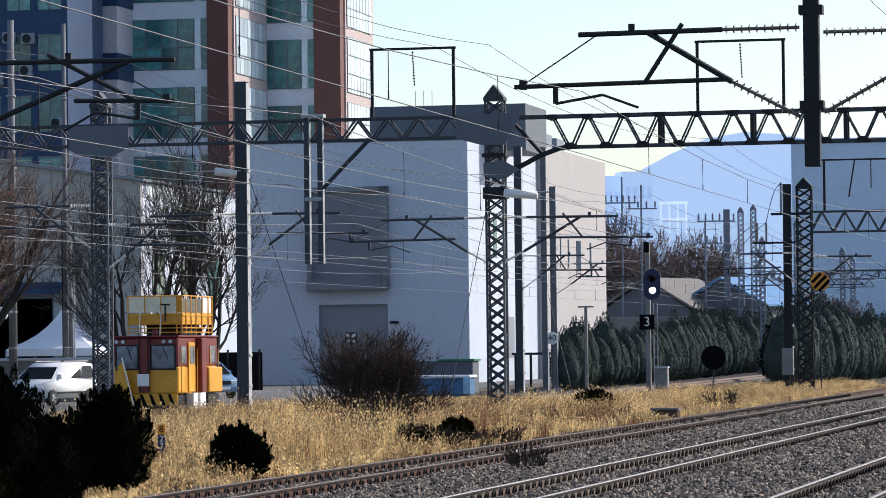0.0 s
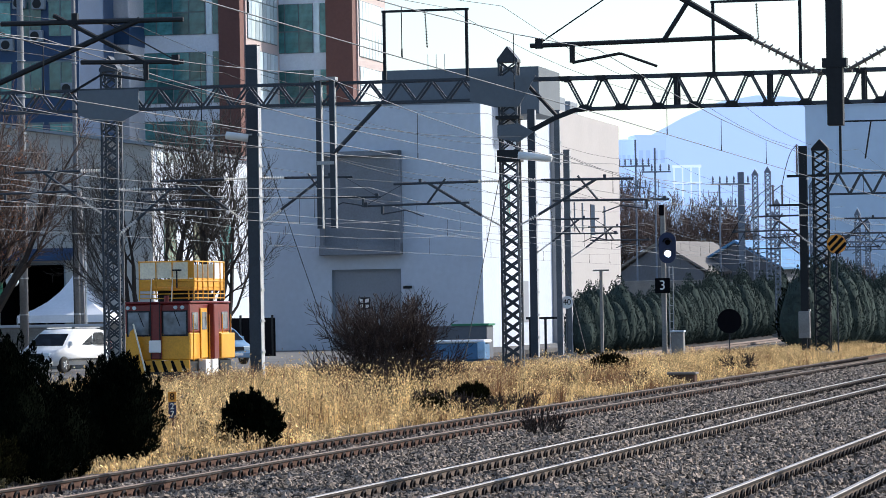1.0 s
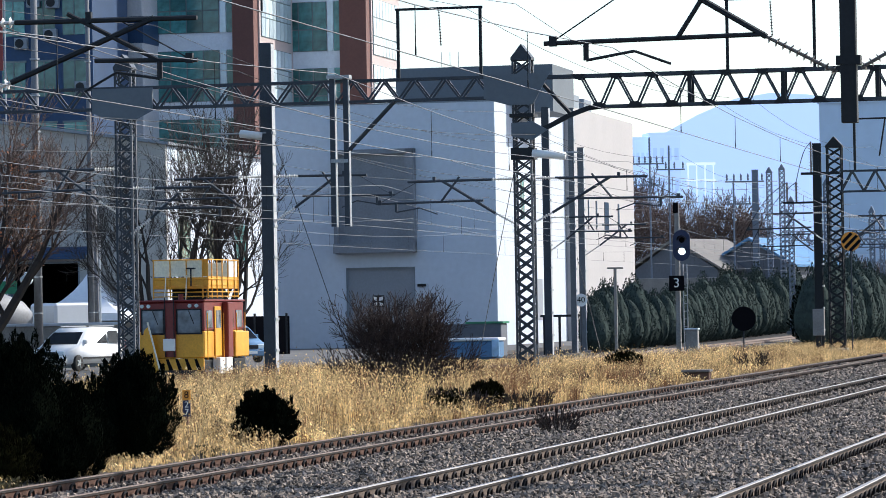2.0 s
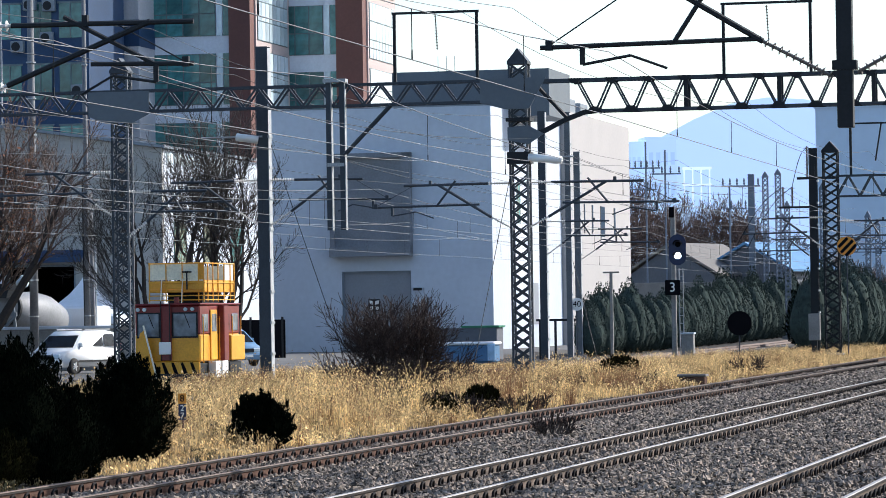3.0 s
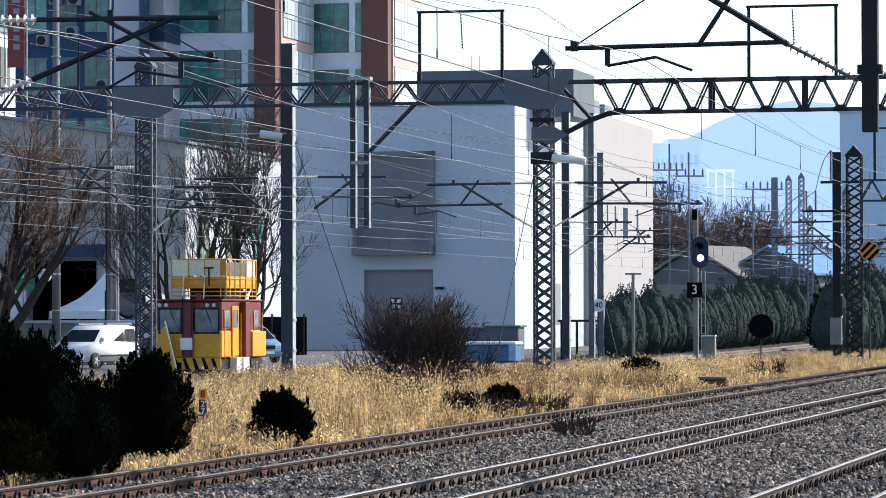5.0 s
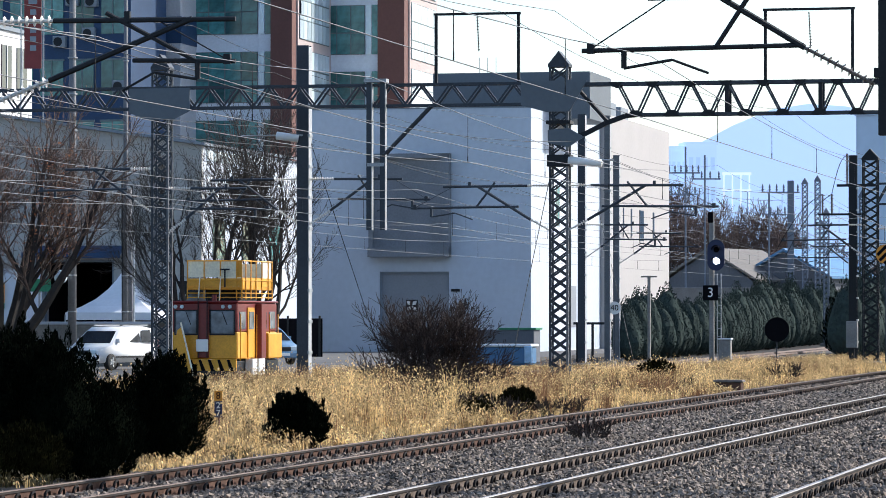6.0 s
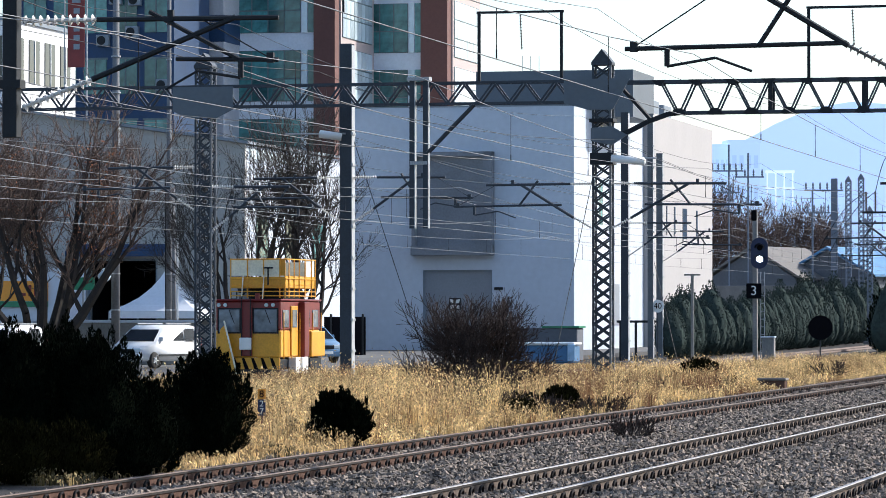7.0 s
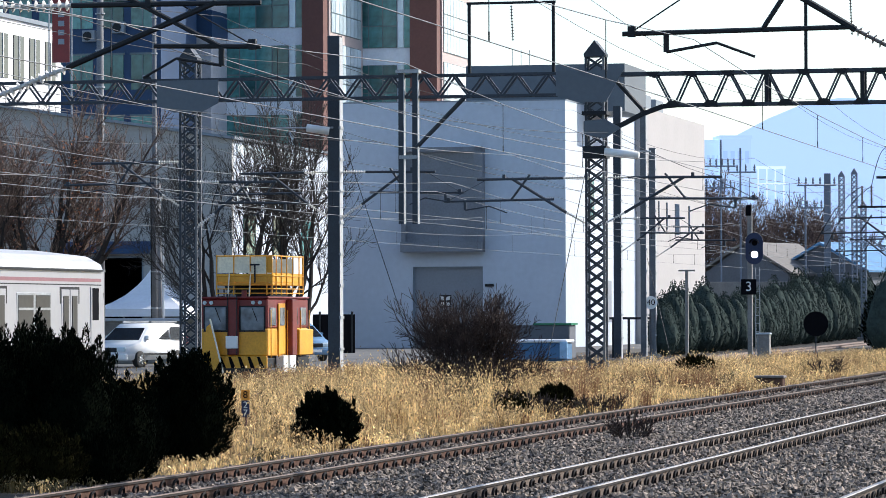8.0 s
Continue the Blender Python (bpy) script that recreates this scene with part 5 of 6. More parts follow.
def bush(m, rx, ry, h, n, size, label, mat="conifer", lobes=5, point=1.0):
    th = thing("evergreen_bush", m, label, "bush", "evergreen bushes")
    body, ph = egg(rx, ry, h * 0.93, 0.0, lobes, point), rng.uniform(0, 6.28, 40)
    tuft = rng.uniform(0, 1, (40, 3))

    def tufted(n):
        """The egg, with upright tufts of uneven height breaking its outline."""
        c, out = body(n)
        k = rng.integers(0, 40, n)
        up = rng.uniform(0, 1, n) < 0.34
        u = rng.uniform(0, 1, n)
        reach = np.sqrt(tuft[k, 0]) * 0.86
        zb = h * 0.9 * np.sqrt(np.clip(1 - reach ** 2.4, 0.04, 1))
        r = 0.13 * rx * (1 - u) ** 0.8
        t = rng.uniform(0, 6.28, n)
        tall = h * (0.08 + 0.2 * tuft[k, 1])
        x = rx * reach * np.cos(ph[k]) * (1 + 0.25 * u) + r * np.cos(t)
        y = ry * reach * np.sin(ph[k]) * (1 + 0.25 * u) + r * np.sin(t)
        q = np.stack([x, y, zb + tall * (u - 0.25)], 1)
        o = np.stack([0.4 * np.cos(t), 0.4 * np.sin(t), np.full(n, 0.8)], 1)
        return np.where(up[:, None], q, c), np.where(up[:, None], o, out)
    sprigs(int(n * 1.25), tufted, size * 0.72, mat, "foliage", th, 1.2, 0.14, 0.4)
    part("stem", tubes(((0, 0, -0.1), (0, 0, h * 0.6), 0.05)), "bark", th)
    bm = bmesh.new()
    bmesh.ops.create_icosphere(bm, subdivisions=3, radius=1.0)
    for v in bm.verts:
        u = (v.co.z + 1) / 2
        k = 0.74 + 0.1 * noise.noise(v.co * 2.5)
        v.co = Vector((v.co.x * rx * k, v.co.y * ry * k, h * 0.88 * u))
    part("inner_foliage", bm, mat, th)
    return th


DARK = "dark dense evergreen bush growing beside the track"
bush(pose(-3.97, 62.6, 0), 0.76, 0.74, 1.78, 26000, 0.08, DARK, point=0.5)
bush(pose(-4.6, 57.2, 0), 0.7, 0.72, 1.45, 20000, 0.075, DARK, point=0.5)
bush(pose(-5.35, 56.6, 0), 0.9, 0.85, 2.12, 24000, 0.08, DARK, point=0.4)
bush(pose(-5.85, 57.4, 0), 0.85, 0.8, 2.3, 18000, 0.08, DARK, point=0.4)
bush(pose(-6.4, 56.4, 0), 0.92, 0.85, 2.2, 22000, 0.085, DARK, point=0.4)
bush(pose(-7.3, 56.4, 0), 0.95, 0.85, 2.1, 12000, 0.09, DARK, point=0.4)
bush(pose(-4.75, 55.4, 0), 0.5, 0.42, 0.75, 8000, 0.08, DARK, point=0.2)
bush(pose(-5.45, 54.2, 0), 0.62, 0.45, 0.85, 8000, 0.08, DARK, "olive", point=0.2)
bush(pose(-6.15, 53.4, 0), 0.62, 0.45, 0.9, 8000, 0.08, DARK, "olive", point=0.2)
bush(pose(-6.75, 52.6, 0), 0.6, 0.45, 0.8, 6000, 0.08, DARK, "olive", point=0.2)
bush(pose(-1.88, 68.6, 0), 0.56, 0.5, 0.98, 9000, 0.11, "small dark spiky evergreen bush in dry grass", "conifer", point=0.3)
bush(pose(1.9, 88.5, 0), 0.6, 0.55, 0.5, 5000, 0.12, "low dark green shrub at the ballast edge", "olive", point=0.2)
bush(pose(1.75, 85.4, 0), 0.42, 0.4, 0.5, 5000, 0.07, "low dark brown shrub at the ballast edge", "olive", point=0.2)
bush(pose(2.9, 91.5, 0), 0.45, 0.45, 0.6, 2600, 0.16, "low dark green shrub at the ballast edge", "olive", point=0.2)
bush(pose(9.1, 131.5, 0), 0.7, 0.5, 0.8, 1500, 0.2, "low dark green shrub in dry grass", "olive", point=0.2)
bush(pose(28.6, 238, 0), 1.5, 1.5, 3.7, 6000, 0.3, "tall dark rounded juniper before the hedge", "conifer", point=0.5)

hedge_src = []
for k in range(4):
    th = thing("hedge_conifer", pose(0, -500 - 5 * k, 0), "dark green conifer in a close planted hedge row", "conifer", "hedge conifers")
    h = 2.85 + 0.25 * k
    sprigs(1700, egg(0.98, 0.98, h, 0.1, 4 + k % 3, 1.1, 0.12), 0.085, "hedge", "crown", th, 1.9, 0.3, 0.3)
    bm = bmesh.new()
    bmesh.ops.create_icosphere(bm, subdivisions=3, radius=1.0)
    for v in bm.verts:
        u = (v.co.z + 1) / 2
        k2 = 0.9 * (1.1 - 0.45 * u) * (1 + 0.16 * noise.noise(v.co * 2.2 + Vector((k, 0, 0))))
        v.co = Vector((v.co.x * k2, v.co.y * k2, 0.1 + h * 0.92 * u))
    part("inner_foliage", bm, "hedge", th)
    part("trunk", tubes(((0, 0, -0.1), (0, 0, h * 0.5), 0.08)), "bark", th)
    hedge_src.append(th)
spots = []
a = 198.0
while a < 405:
    s = 0.97 + 0.0043 * (a - 193)
    spots.append((a, 34.4 + max(0.0, a - 150) ** 2 * 0.00016 + rng.uniform(-0.35, 0.35), s))
    a += 1.3 * s
for k in range(72):
    a = 201 + k * 1.55
    spots.append((a, 22.6 + rng.uniform(-0.4, 0.4), 1.25 + 0.15 * math.sin(k * 0.7)))
for k, (a, p, s) in enumerate(spots):
    v = tr(a, p, 0)
    src = hedge_src[int(rng.integers(0, 4))]
    m = pose(v.x, v.y, -0.05, 0, 0, float(rng.uniform(0, 360)))
    if k < 4:
        hedge_src[k].matrix_basis = m
    else:
        sc = s * float(rng.uniform(0.88, 1.12))
        ob = copy_thing(src, m)
        ob.scale = (sc, sc, sc)


def tuft_field(ta, tp, height, stalks, mat, name, label, head=1.0, wide=1.0, arch=1.0):
    """Tufts of stalks with nodding heads, fanning out from roots at ta along and tp beside the rails."""
    idx = np.repeat(np.arange(len(ta)), stalks)
    n = len(idx)
    t = rng.uniform(0, 2 * np.pi, n)
    rad = rng.uniform(0.0, 0.2, n) * wide
    dx, dy = np.cos(t), np.sin(t)
    x = ta[idx] * SN - tp[idx] * CS + dx * rad
    y = ta[idx] * CS + tp[idx] * SN + dy * rad
    h = height[idx] * rng.uniform(0.4, 1.2, n)
    lean = (0.15 + rad * 2.6) * h * rng.uniform(0.4, 1.5, n) * arch
    w = rng.uniform(0.003, 0.008, n)
    base = np.stack([x, y, np.full(n, -0.1)], 1)
    side = np.stack([-dy * w, dx * w, np.zeros(n)], 1)
    mid = base + np.stack([dx * lean * 0.3, dy * lean * 0.3, h * 0.65 + 0.1], 1)
    tip = base + np.stack([dx * lean, dy * lean, h + 0.1], 1)
    nod = tip + np.stack([dx * 0.03, dy * 0.03, -0.045 + 0 * h], 1) * rng.uniform(0.4, 1.4, (n, 1))
    hs = np.stack([-dy, dx, rng.uniform(-0.6, 0.6, n)], 1) * rng.uniform(0.008, 0.026, (n, 1)) * head
    v = np.stack([base - side, base + side, mid + side * 0.8, mid - side * 0.8, tip, tip + hs + (nod - tip) * 0.5, nod, tip - hs + (nod - tip) * 0.5], 1).reshape(-1, 3)
    o = np.arange(n)[:, None] * 8
    faces = (o + [0, 1, 2, 3]).tolist() + (o + [3, 2, 4]).tolist() + (o + [4, 5, 6, 7]).tolist()
    tagged(raw(name, v.tolist(), faces, mat), label, "dry grass", kind="stuff")


def dry_grass():
    """The bank between the main line and the loop, and the verge behind the loop."""
    nt = 15500
    ta = 50 + 160 * rng.uniform(0, 1, nt) ** 1.2
    tp = 17.0 + 11.4 * rng.uniform(0, 1, nt) ** 1.1
    far = rng.uniform(0, 1, nt) < 0.13
    ta = np.where(far, rng.uniform(98, 172, nt), ta)
    tp = np.where(far, rng.uniform(31.6, 38.0, nt), tp)
    patch = np.sin(ta * 0.55) * np.sin(tp * 0.8 + ta * 0.13) + 0.5 * np.sin(ta * 1.7 + tp * 1.3)
    keep = rng.uniform(-1.9, 1.2, nt) < patch + 0.8
    keep &= far | ((ta < 165) & (tp < 27.4)) | ((tp < 24.6) & (ta < 206))
    keep &= ~((ta > 66) & (ta < 71) & (np.abs(tp - 19.9) < 0.8) & (rng.uniform(0, 1, nt) < 0.7))
    keep &= (ta > 60) | (rng.uniform(0, 1, nt) < 0.5)
    keep &= far | (rng.uniform(0, 1, nt) < np.clip((tp - 16.7) / 1.2 + 0.1 * patch, 0.1, 1.0))
    # the rail vehicle's siding stays clear
    keep &= ~((tp > 36.6) & (ta > 125) & (ta < 142))
    ta, tp, patch, far = ta[keep], tp[keep], patch[keep], far[keep]
    n = len(ta)
    th = rng.uniform(0.25, 0.72, n) * (1 + 0.48 * patch)
    th *= np.where(tp < 18.2, 0.55, 1.0) * np.clip(0.55 + (ta - 60) / 36, 0.5, 1.0) * np.where(ta < 168, np.clip(1.0 - (ta - 96) / 100, 0.72, 1.0), 0.5)
    th = np.where(far, rng.uniform(0.15, 0.5, n), th)
    th *= np.where((tp > 26.5) & (ta > 145), 0.35, 1.0)
    russet, weed = np.zeros(n), np.zeros(n)
    for a, p, r, grow, kind in ((96, 18.7, 2.6, 0.25, 1), (109.5, 18.8, 2.4, 0.2, 1), (108, 19.8, 1.8, 0.1, 2), (122, 32.5, 4.5, 0.45, 1), (169, 22.8, 3.5, 0.2, 1), (86, 18.8, 2.2, 0.1, 2), (103, 24.5, 2.8, 0.2, 1), (76, 22.5, 4.0, 0.45, 0), (90, 23.0, 4.5, 0.4, 0), (140, 22.0, 6.0, 0.3, 0), (52, 17.6, 3.0, 0.2, 2), (118, 25.5, 4.0, 0.3, 1)):
        g = np.exp(-((ta - a) ** 2 + (1.6 * (tp - p)) ** 2) / (r * r))
        th *= 1 + grow * g
        if kind == 1:
            russet += g
        elif kind == 2:
            weed += g
    russet += 0.9 * np.clip(np.sin(ta * 0.31 + 2 * np.sin(tp * 0.6)) - 0.5, 0, 1) * np.clip((ta - 70) / 40, 0.2, 1) + 0.06
    weed += 0.4 * np.clip(np.sin(ta * 0.47 + 1.0 + tp * 0.9) - 0.5, 0, 1) * np.clip((ta - 70) / 40, 0.2, 1) + 0.03
    pick = rng.uniform(0, 1, n)
    is_r = pick < 0.8 * russet
    is_w = ~is_r & (pick > 1 - 0.8 * weed)
    is_s = ~is_r & ~is_w
    tuft_field(ta[is_s], tp[is_s], th[is_s], 23, "straw", "dry_grass", "tall golden dry grass covering the trackside bank", 1.2)
    tuft_field(ta[is_r], tp[is_r], th[is_r], 22, "russet", "russet_weed", "russet brown withered weeds among the dry grass", 0.8, 0.8, 0.6)
    tuft_field(ta[is_w], tp[is_w], th[is_w] * 0.9, 20, "weed", "green_weed", "dull green weeds at the foot of the bank", 0.9, 1.0, 0.8)


dry_grass()


def stones():
    """Loose ballast stones lying on the bed, thickest where the eye is nearest."""
    tmpl = np.array([[1, 0, 0], [-1, 0, 0], [0, 1, 0], [0, -1, 0], [0, 0, 1], [0, 0, -1]], float)
    tf = np.array([[0, 2, 4], [2, 1, 4], [1, 3, 4], [3, 0, 4], [2, 0, 5], [1, 2, 5], [3, 1, 5], [0, 3, 5]])
    n = 104000
    a = 40 + 110 * rng.uniform(0, 1, n) ** 1.9
    p = np.where(rng.uniform(0, 1, n) < 0.13, rng.uniform(16.3, 18.9, n), rng.uniform(2.5, 18.7, n))
    keep = np.ones(n, bool)
    for c in (15.45, 10.55, 5.5):
        for r in (-0.75, 0.75):
            keep &= np.abs(p - c - r) > 0.13
        # between the rails only a few stones lie over the sleepers
        keep &= ~((np.abs(p - c) < 0.75) & ((np.mod(a - 38.3 if c > 15 else a - 34.3 if c > 10 else a - 30.3, 0.6) < 0.15)) & (rng.uniform(0, 1, n) < 0.8))
    a, p = a[keep], p[keep]
    n = len(a)
    s = rng.uniform(0.022, 0.058, n) * (1 + 0.006 * (a - 40))
    jit = tmpl[None] * (1 + rng.uniform(-0.35, 0.35, (n, 6, 1)))
    ax = rng.normal(0, 1, (n, 3))
    ax /= np.linalg.norm(ax, axis=1)[:, None]
    an = rng.uniform(0, np.pi, n)
    K = np.zeros((n, 3, 3))
    K[:, 0, 1], K[:, 0, 2], K[:, 1, 0], K[:, 1, 2], K[:, 2, 0], K[:, 2, 1] = -ax[:, 2], ax[:, 1], ax[:, 2], -ax[:, 0], -ax[:, 1], ax[:, 0]
    R = np.eye(3)[None] + np.sin(an)[:, None, None] * K + (1 - np.cos(an))[:, None, None] * (K @ K)
    v = np.einsum("nij,nkj->nki", R, jit) * s[:, None, None]
    v[:, :, 2] *= 0.9
    z = np.where(p > 17.0, -np.minimum(p - 17.0, 0.9) * 0.12, 0.0) + 0.015
    v += np.stack([a * SN - p * CS, a * CS + p * SN, z], 1)[:, None]
    f = (np.arange(n)[:, None, None] * 6 + tf[None]).reshape(-1, 3)
    ob = raw("ballast_stones", v.reshape(-1, 3).tolist(), f.tolist(), "stone")
    tagged(ob, "loose grey crushed stones lying between the rails", "ballast", kind="stuff")


stones()


# ---- vehicles ----
def wheel(parent, x, y, r, w=0.22):
    bm = bmesh.new()
    m = Matrix.Translation((x, y, r)) @ Matrix.Rotation(math.pi / 2, 4, "Y")
    lathe(bm, [(r * 0.62, -w / 2), (r * 0.94, -w / 2), (r, -w / 2 + 0.03), (r, w / 2 - 0.03), (r * 0.94, w / 2), (r * 0.62, w / 2)], 22, m)
    wh = part("tyre", bm, "rubber", parent, "", True)
    bm = bmesh.new()
    lathe(bm, [(0.05, -w / 2 - 0.005), (r * 0.6, -w / 2 + 0.01), (r * 0.62, w / 2 - 0.01), (0.05, w / 2 + 0.01)], 20, m)
    part("rim", bm, "galv", wh, "", True)
    bm = bmesh.new()
    for k in range(5):
        t = 2 * math.pi * k / 5
        for sx in (-1, 1):
            bar(bm, (x + sx * (w / 2 + 0.012), y + 0.06 * math.cos(t), r + 0.06 * math.sin(t)), (x + sx * (w / 2 + 0.012), y + r * 0.58 * math.cos(t), r + r * 0.58 * math.sin(t)), 0.02, 0.05, (1, 0, 0))
    part("spoke", bm, "sign", wh)
    return wh


def van(m, mat, label):
    th = thing("van", m, label, "car", "parked cars")
    W = 0.93
    side = [(-2.4, 0.3), (-2.42, 0.62), (-2.3, 0.88), (-1.55, 1.06), (-0.78, 1.62), (-0.4, 1.78), (1.3, 1.8), (2.05, 1.7), (2.36, 1.15), (2.42, 0.75), (2.38, 0.32)]
    bm = bmesh.new()
    prism(bm, side, -W, W, "x")
    for v in bm.verts:
        if v.co.z > 1.1:
            v.co.x *= 0.83
        if v.co.y < -2.2 or v.co.y > 2.3:
            v.co.x *= 0.9
    bmesh.ops.bevel(bm, geom=bm.edges[:], offset=0.05, segments=2, affect="EDGES")
    body = part("body", bm, mat, th, "", True)
    # glass, a little proud of the cabin
    bm = bmesh.new()
    f = [bm.verts.new(v) for v in ((-0.83, -1.5, 1.115), (0.83, -1.5, 1.115), (0.7, -0.82, 1.61), (-0.7, -0.82, 1.61))]
    bm.faces.new(f)
    bmesh.ops.solidify(bm, geom=bm.faces[:], thickness=0.03)
    part("windscreen", bm, "carglass", th)
    for sx in (-1, 1):
        for y0, y1, y2, y3 in ((-1.25, -0.2, -0.2, -0.62), (-0.12, 0.85, 0.85, -0.12), (0.93, 1.95, 1.75, 0.93)):
            bm = bmesh.new()
            xb, xt = sx * 0.885, sx * 0.79
            f = [bm.verts.new(v) for v in ((xb, y0, 1.14), (xb, y1, 1.14), (xt, y2, 1.64), (xt, y3, 1.64))]
            bm.faces.new(f)
            bmesh.ops.solidify(bm, geom=bm.faces[:], thickness=0.03)
            part("side_window", bm, "carglass", th)
        part("mirror", boxes(((sx * 0.9 - 0.1, -1.15, 1.12), (sx * 0.9 + 0.16, -1.0, 1.3)), bevel=0.03), mat, th)
        part("headlight", boxes(((sx * 0.55 - 0.22, -2.44, 0.66), (sx * 0.55 + 0.2, -2.2, 0.84)), bevel=0.03), "paleglass", th)
        part("sill_trim", boxes(((sx * 0.93 - 0.015, -1.2, 0.5), (sx * 0.93 + 0.015, 1.2, 0.58))), "dark", th)
        part("roof_rail", boxes(((sx * 0.68 - 0.02, -0.3, 1.82), (sx * 0.68 + 0.02, 1.7, 1.87))), "galv", th)
        part("tail_light", boxes(((sx * 0.8 - 0.08, 2.3, 0.9), (sx * 0.8 + 0.05, 2.4, 1.3)), bevel=0.02), "red", th)
    part("grille", boxes(((-0.36, -2.45, 0.64), (0.36, -2.36, 0.82)), bevel=0.02), "dark", th)
    part("bumper", boxes(((-0.84, -2.5, 0.3), (0.84, -2.3, 0.58)), bevel=0.05), mat, th)
    part("number_plate", boxes(((-0.26, -2.52, 0.42), (0.26, -2.5, 0.54))), "sign", th)
    for x in (-0.82, 0.82):
        for y in (-1.5, 1.45):
            wheel(th, x, y, 0.34)
    return th


van(pose(-12.0, 155, 0.2, 0, 0, -27), "carwhite", "white minivan parked in the yard behind the bushes")
van(pose(-17.9, 151, 0.2, 0, 0, -20), "carwhite", "white car parked beside the concrete barrier")
van(pose(-6.5, 172, 0.2, 0, 0, 30), "carblue", "blue grey car parked behind the rail vehicle")


def rail_vehicle():
    th = thing("rail_maintenance_vehicle", trp(134.0, 38.65, 0.0), "yellow and red rail maintenance vehicle with a roof platform", "rail vehicle")
    f, b = -2.75, 2.75
    part("chassis", boxes(((-1.2, f - 0.05, 0.42), (1.2, b, 0.78)), bevel=0.03), "dark", th)
    lower = part("cab_lower", boxes(((-1.25, f, 0.85), (1.25, b, 1.84)), bevel=0.04), "yellow", th, "yellow painted lower cab")
    upper = part("cab_upper", boxes(((-1.25, f, 1.844), (1.25, b, 2.92)), bevel=0.05), "red", th, "dark red painted upper cab")
    part("roof", boxes(((-1.3, f - 0.06, 2.92), (1.3, b + 0.06, 3.0)), bevel=0.03), "red", th)
    for x0, x1 in ((-1.1, -0.3), (0.24, 1.12)):
        w = part("front_window", boxes(((x0, f - 0.03, 1.78), (x1, f + 0.01, 2.62)), bevel=0.02), "cabglass", th, "cab window with daylight painted into its glass")
        part("window_seal", boxes(((x0 - 0.05, f - 0.02, 1.73), (x0, f, 2.67)), ((x1, f - 0.02, 1.73), (x1 + 0.05, f, 2.67)), ((x0, f - 0.02, 2.62), (x1, f, 2.67)), ((x0, f - 0.02, 1.73), (x1, f, 1.78))), "dark", w)
        part("wiper", tubes(((0.5 * (x0 + x1), f - 0.05, 2.6), (0.5 * (x0 + x1) + 0.2, f - 0.05, 2.1), 0.012)), "black", w)
    part("centre_post", boxes(((-0.24, f - 0.09, 0.9), (0.18, f - 0.005, 2.9)), bevel=0.02), "red", th)
    part("post_ladder", tubes(((-0.2, f - 0.14, 0.9), (-0.2, f - 0.14, 3.1), 0.02), ((0.14, f - 0.14, 0.9), (0.14, f - 0.14, 3.1), 0.02)), "dark", th)
    part("notice_box", boxes(((-0.27, f - 0.2, 1.13), (0.18, f - 0.1, 1.58)), bevel=0.02), "sign", th)
    for x in (-1.1, -0.85, 0.72, 0.98):
        lm = bmesh.new()
        tube(lm, (x, f - 0.07, 2.78), (x, f, 2.78), 0.07, 12)
        part("marker_lamp", lm, "paleglass", th)
    # striped buffer beam
    bb2 = part("buffer_beam", boxes(((-1.25, f - 0.12, 0.4), (1.25, f, 0.845)), bevel=0.02), "yellow", th)
    for k in range(7):
        bm = bmesh.new()
        x = -1.15 + k * 0.36
        prism(bm, [(x, 0.42), (x + 0.16, 0.42), (x - 0.02 + 0.0, 0.83), (x - 0.18 + 0.06, 0.83)], f - 0.135, f - 0.12, "y")
        part("hazard_stripe", bm, "black", bb2)
    part("plough_plate", boxes(((-1.0, f - 0.25, 0.18), (1.0, f - 0.13, 0.42)), bevel=0.02), "dark", th)
    bm = bmesh.new()
    prism(bm, [(-1.2, 0.3), (-0.32, 0.3), (-0.78, 2.05), (-0.95, 1.9)], f - 0.32, f - 0.27, "y")
    part("yellow_guard", bm, "yellow", th, "leaning yellow wedge plate")
    part("leaning_pole", tubes(((-0.8, f - 0.36, 2.2), (-0.3, f - 0.4, 0.25), 0.035)), "cream", th)
    # side towards the sun
    for y0, y1 in ((-2.5, -1.7), (0.4, 1.2), (1.6, 2.4)):
        part("side_window", boxes(((1.24, y0, 1.95), (1.28, y1, 2.6)), bevel=0.015), "cabglass", th)
    d = part("side_door", boxes(((1.25, -1.45, 0.9), (1.3, -0.55, 2.75)), bevel=0.02), "yellow", th)
    part("door_window", boxes(((1.3, -1.3, 1.95), (1.32, -0.7, 2.6))), "cabglass", d)
    part("side_cabinet", boxes(((1.25, -0.3, 0.85), (1.5, 0.35, 2.9)), bevel=0.03), "red", th)
    part("side_cabinet_base", boxes(((1.25, 0.5, 0.85), (1.55, 2.4, 1.8)), bevel=0.03), "yellow", th)
    for y in (-2.6, -1.6, -0.42, 0.45, 1.4, 2.6):
        part("grab_rail", tubes(((1.34, y, 0.8), (1.34, y, 2.5), 0.02)), "yellow", th)
    part("step_box", boxes(((1.2, -1.5, 0.25), (1.5, -0.9, 0.85)), bevel=0.02), "sign", th)
    part("step_box", boxes(((1.2, -0.6, 0.25), (1.5, 0.2, 0.85)), bevel=0.02), "sign", th)
    part("battery_box", boxes(((1.1, 0.6, 0.3), (1.45, 2.2, 0.8)), bevel=0.03), "dark", th)
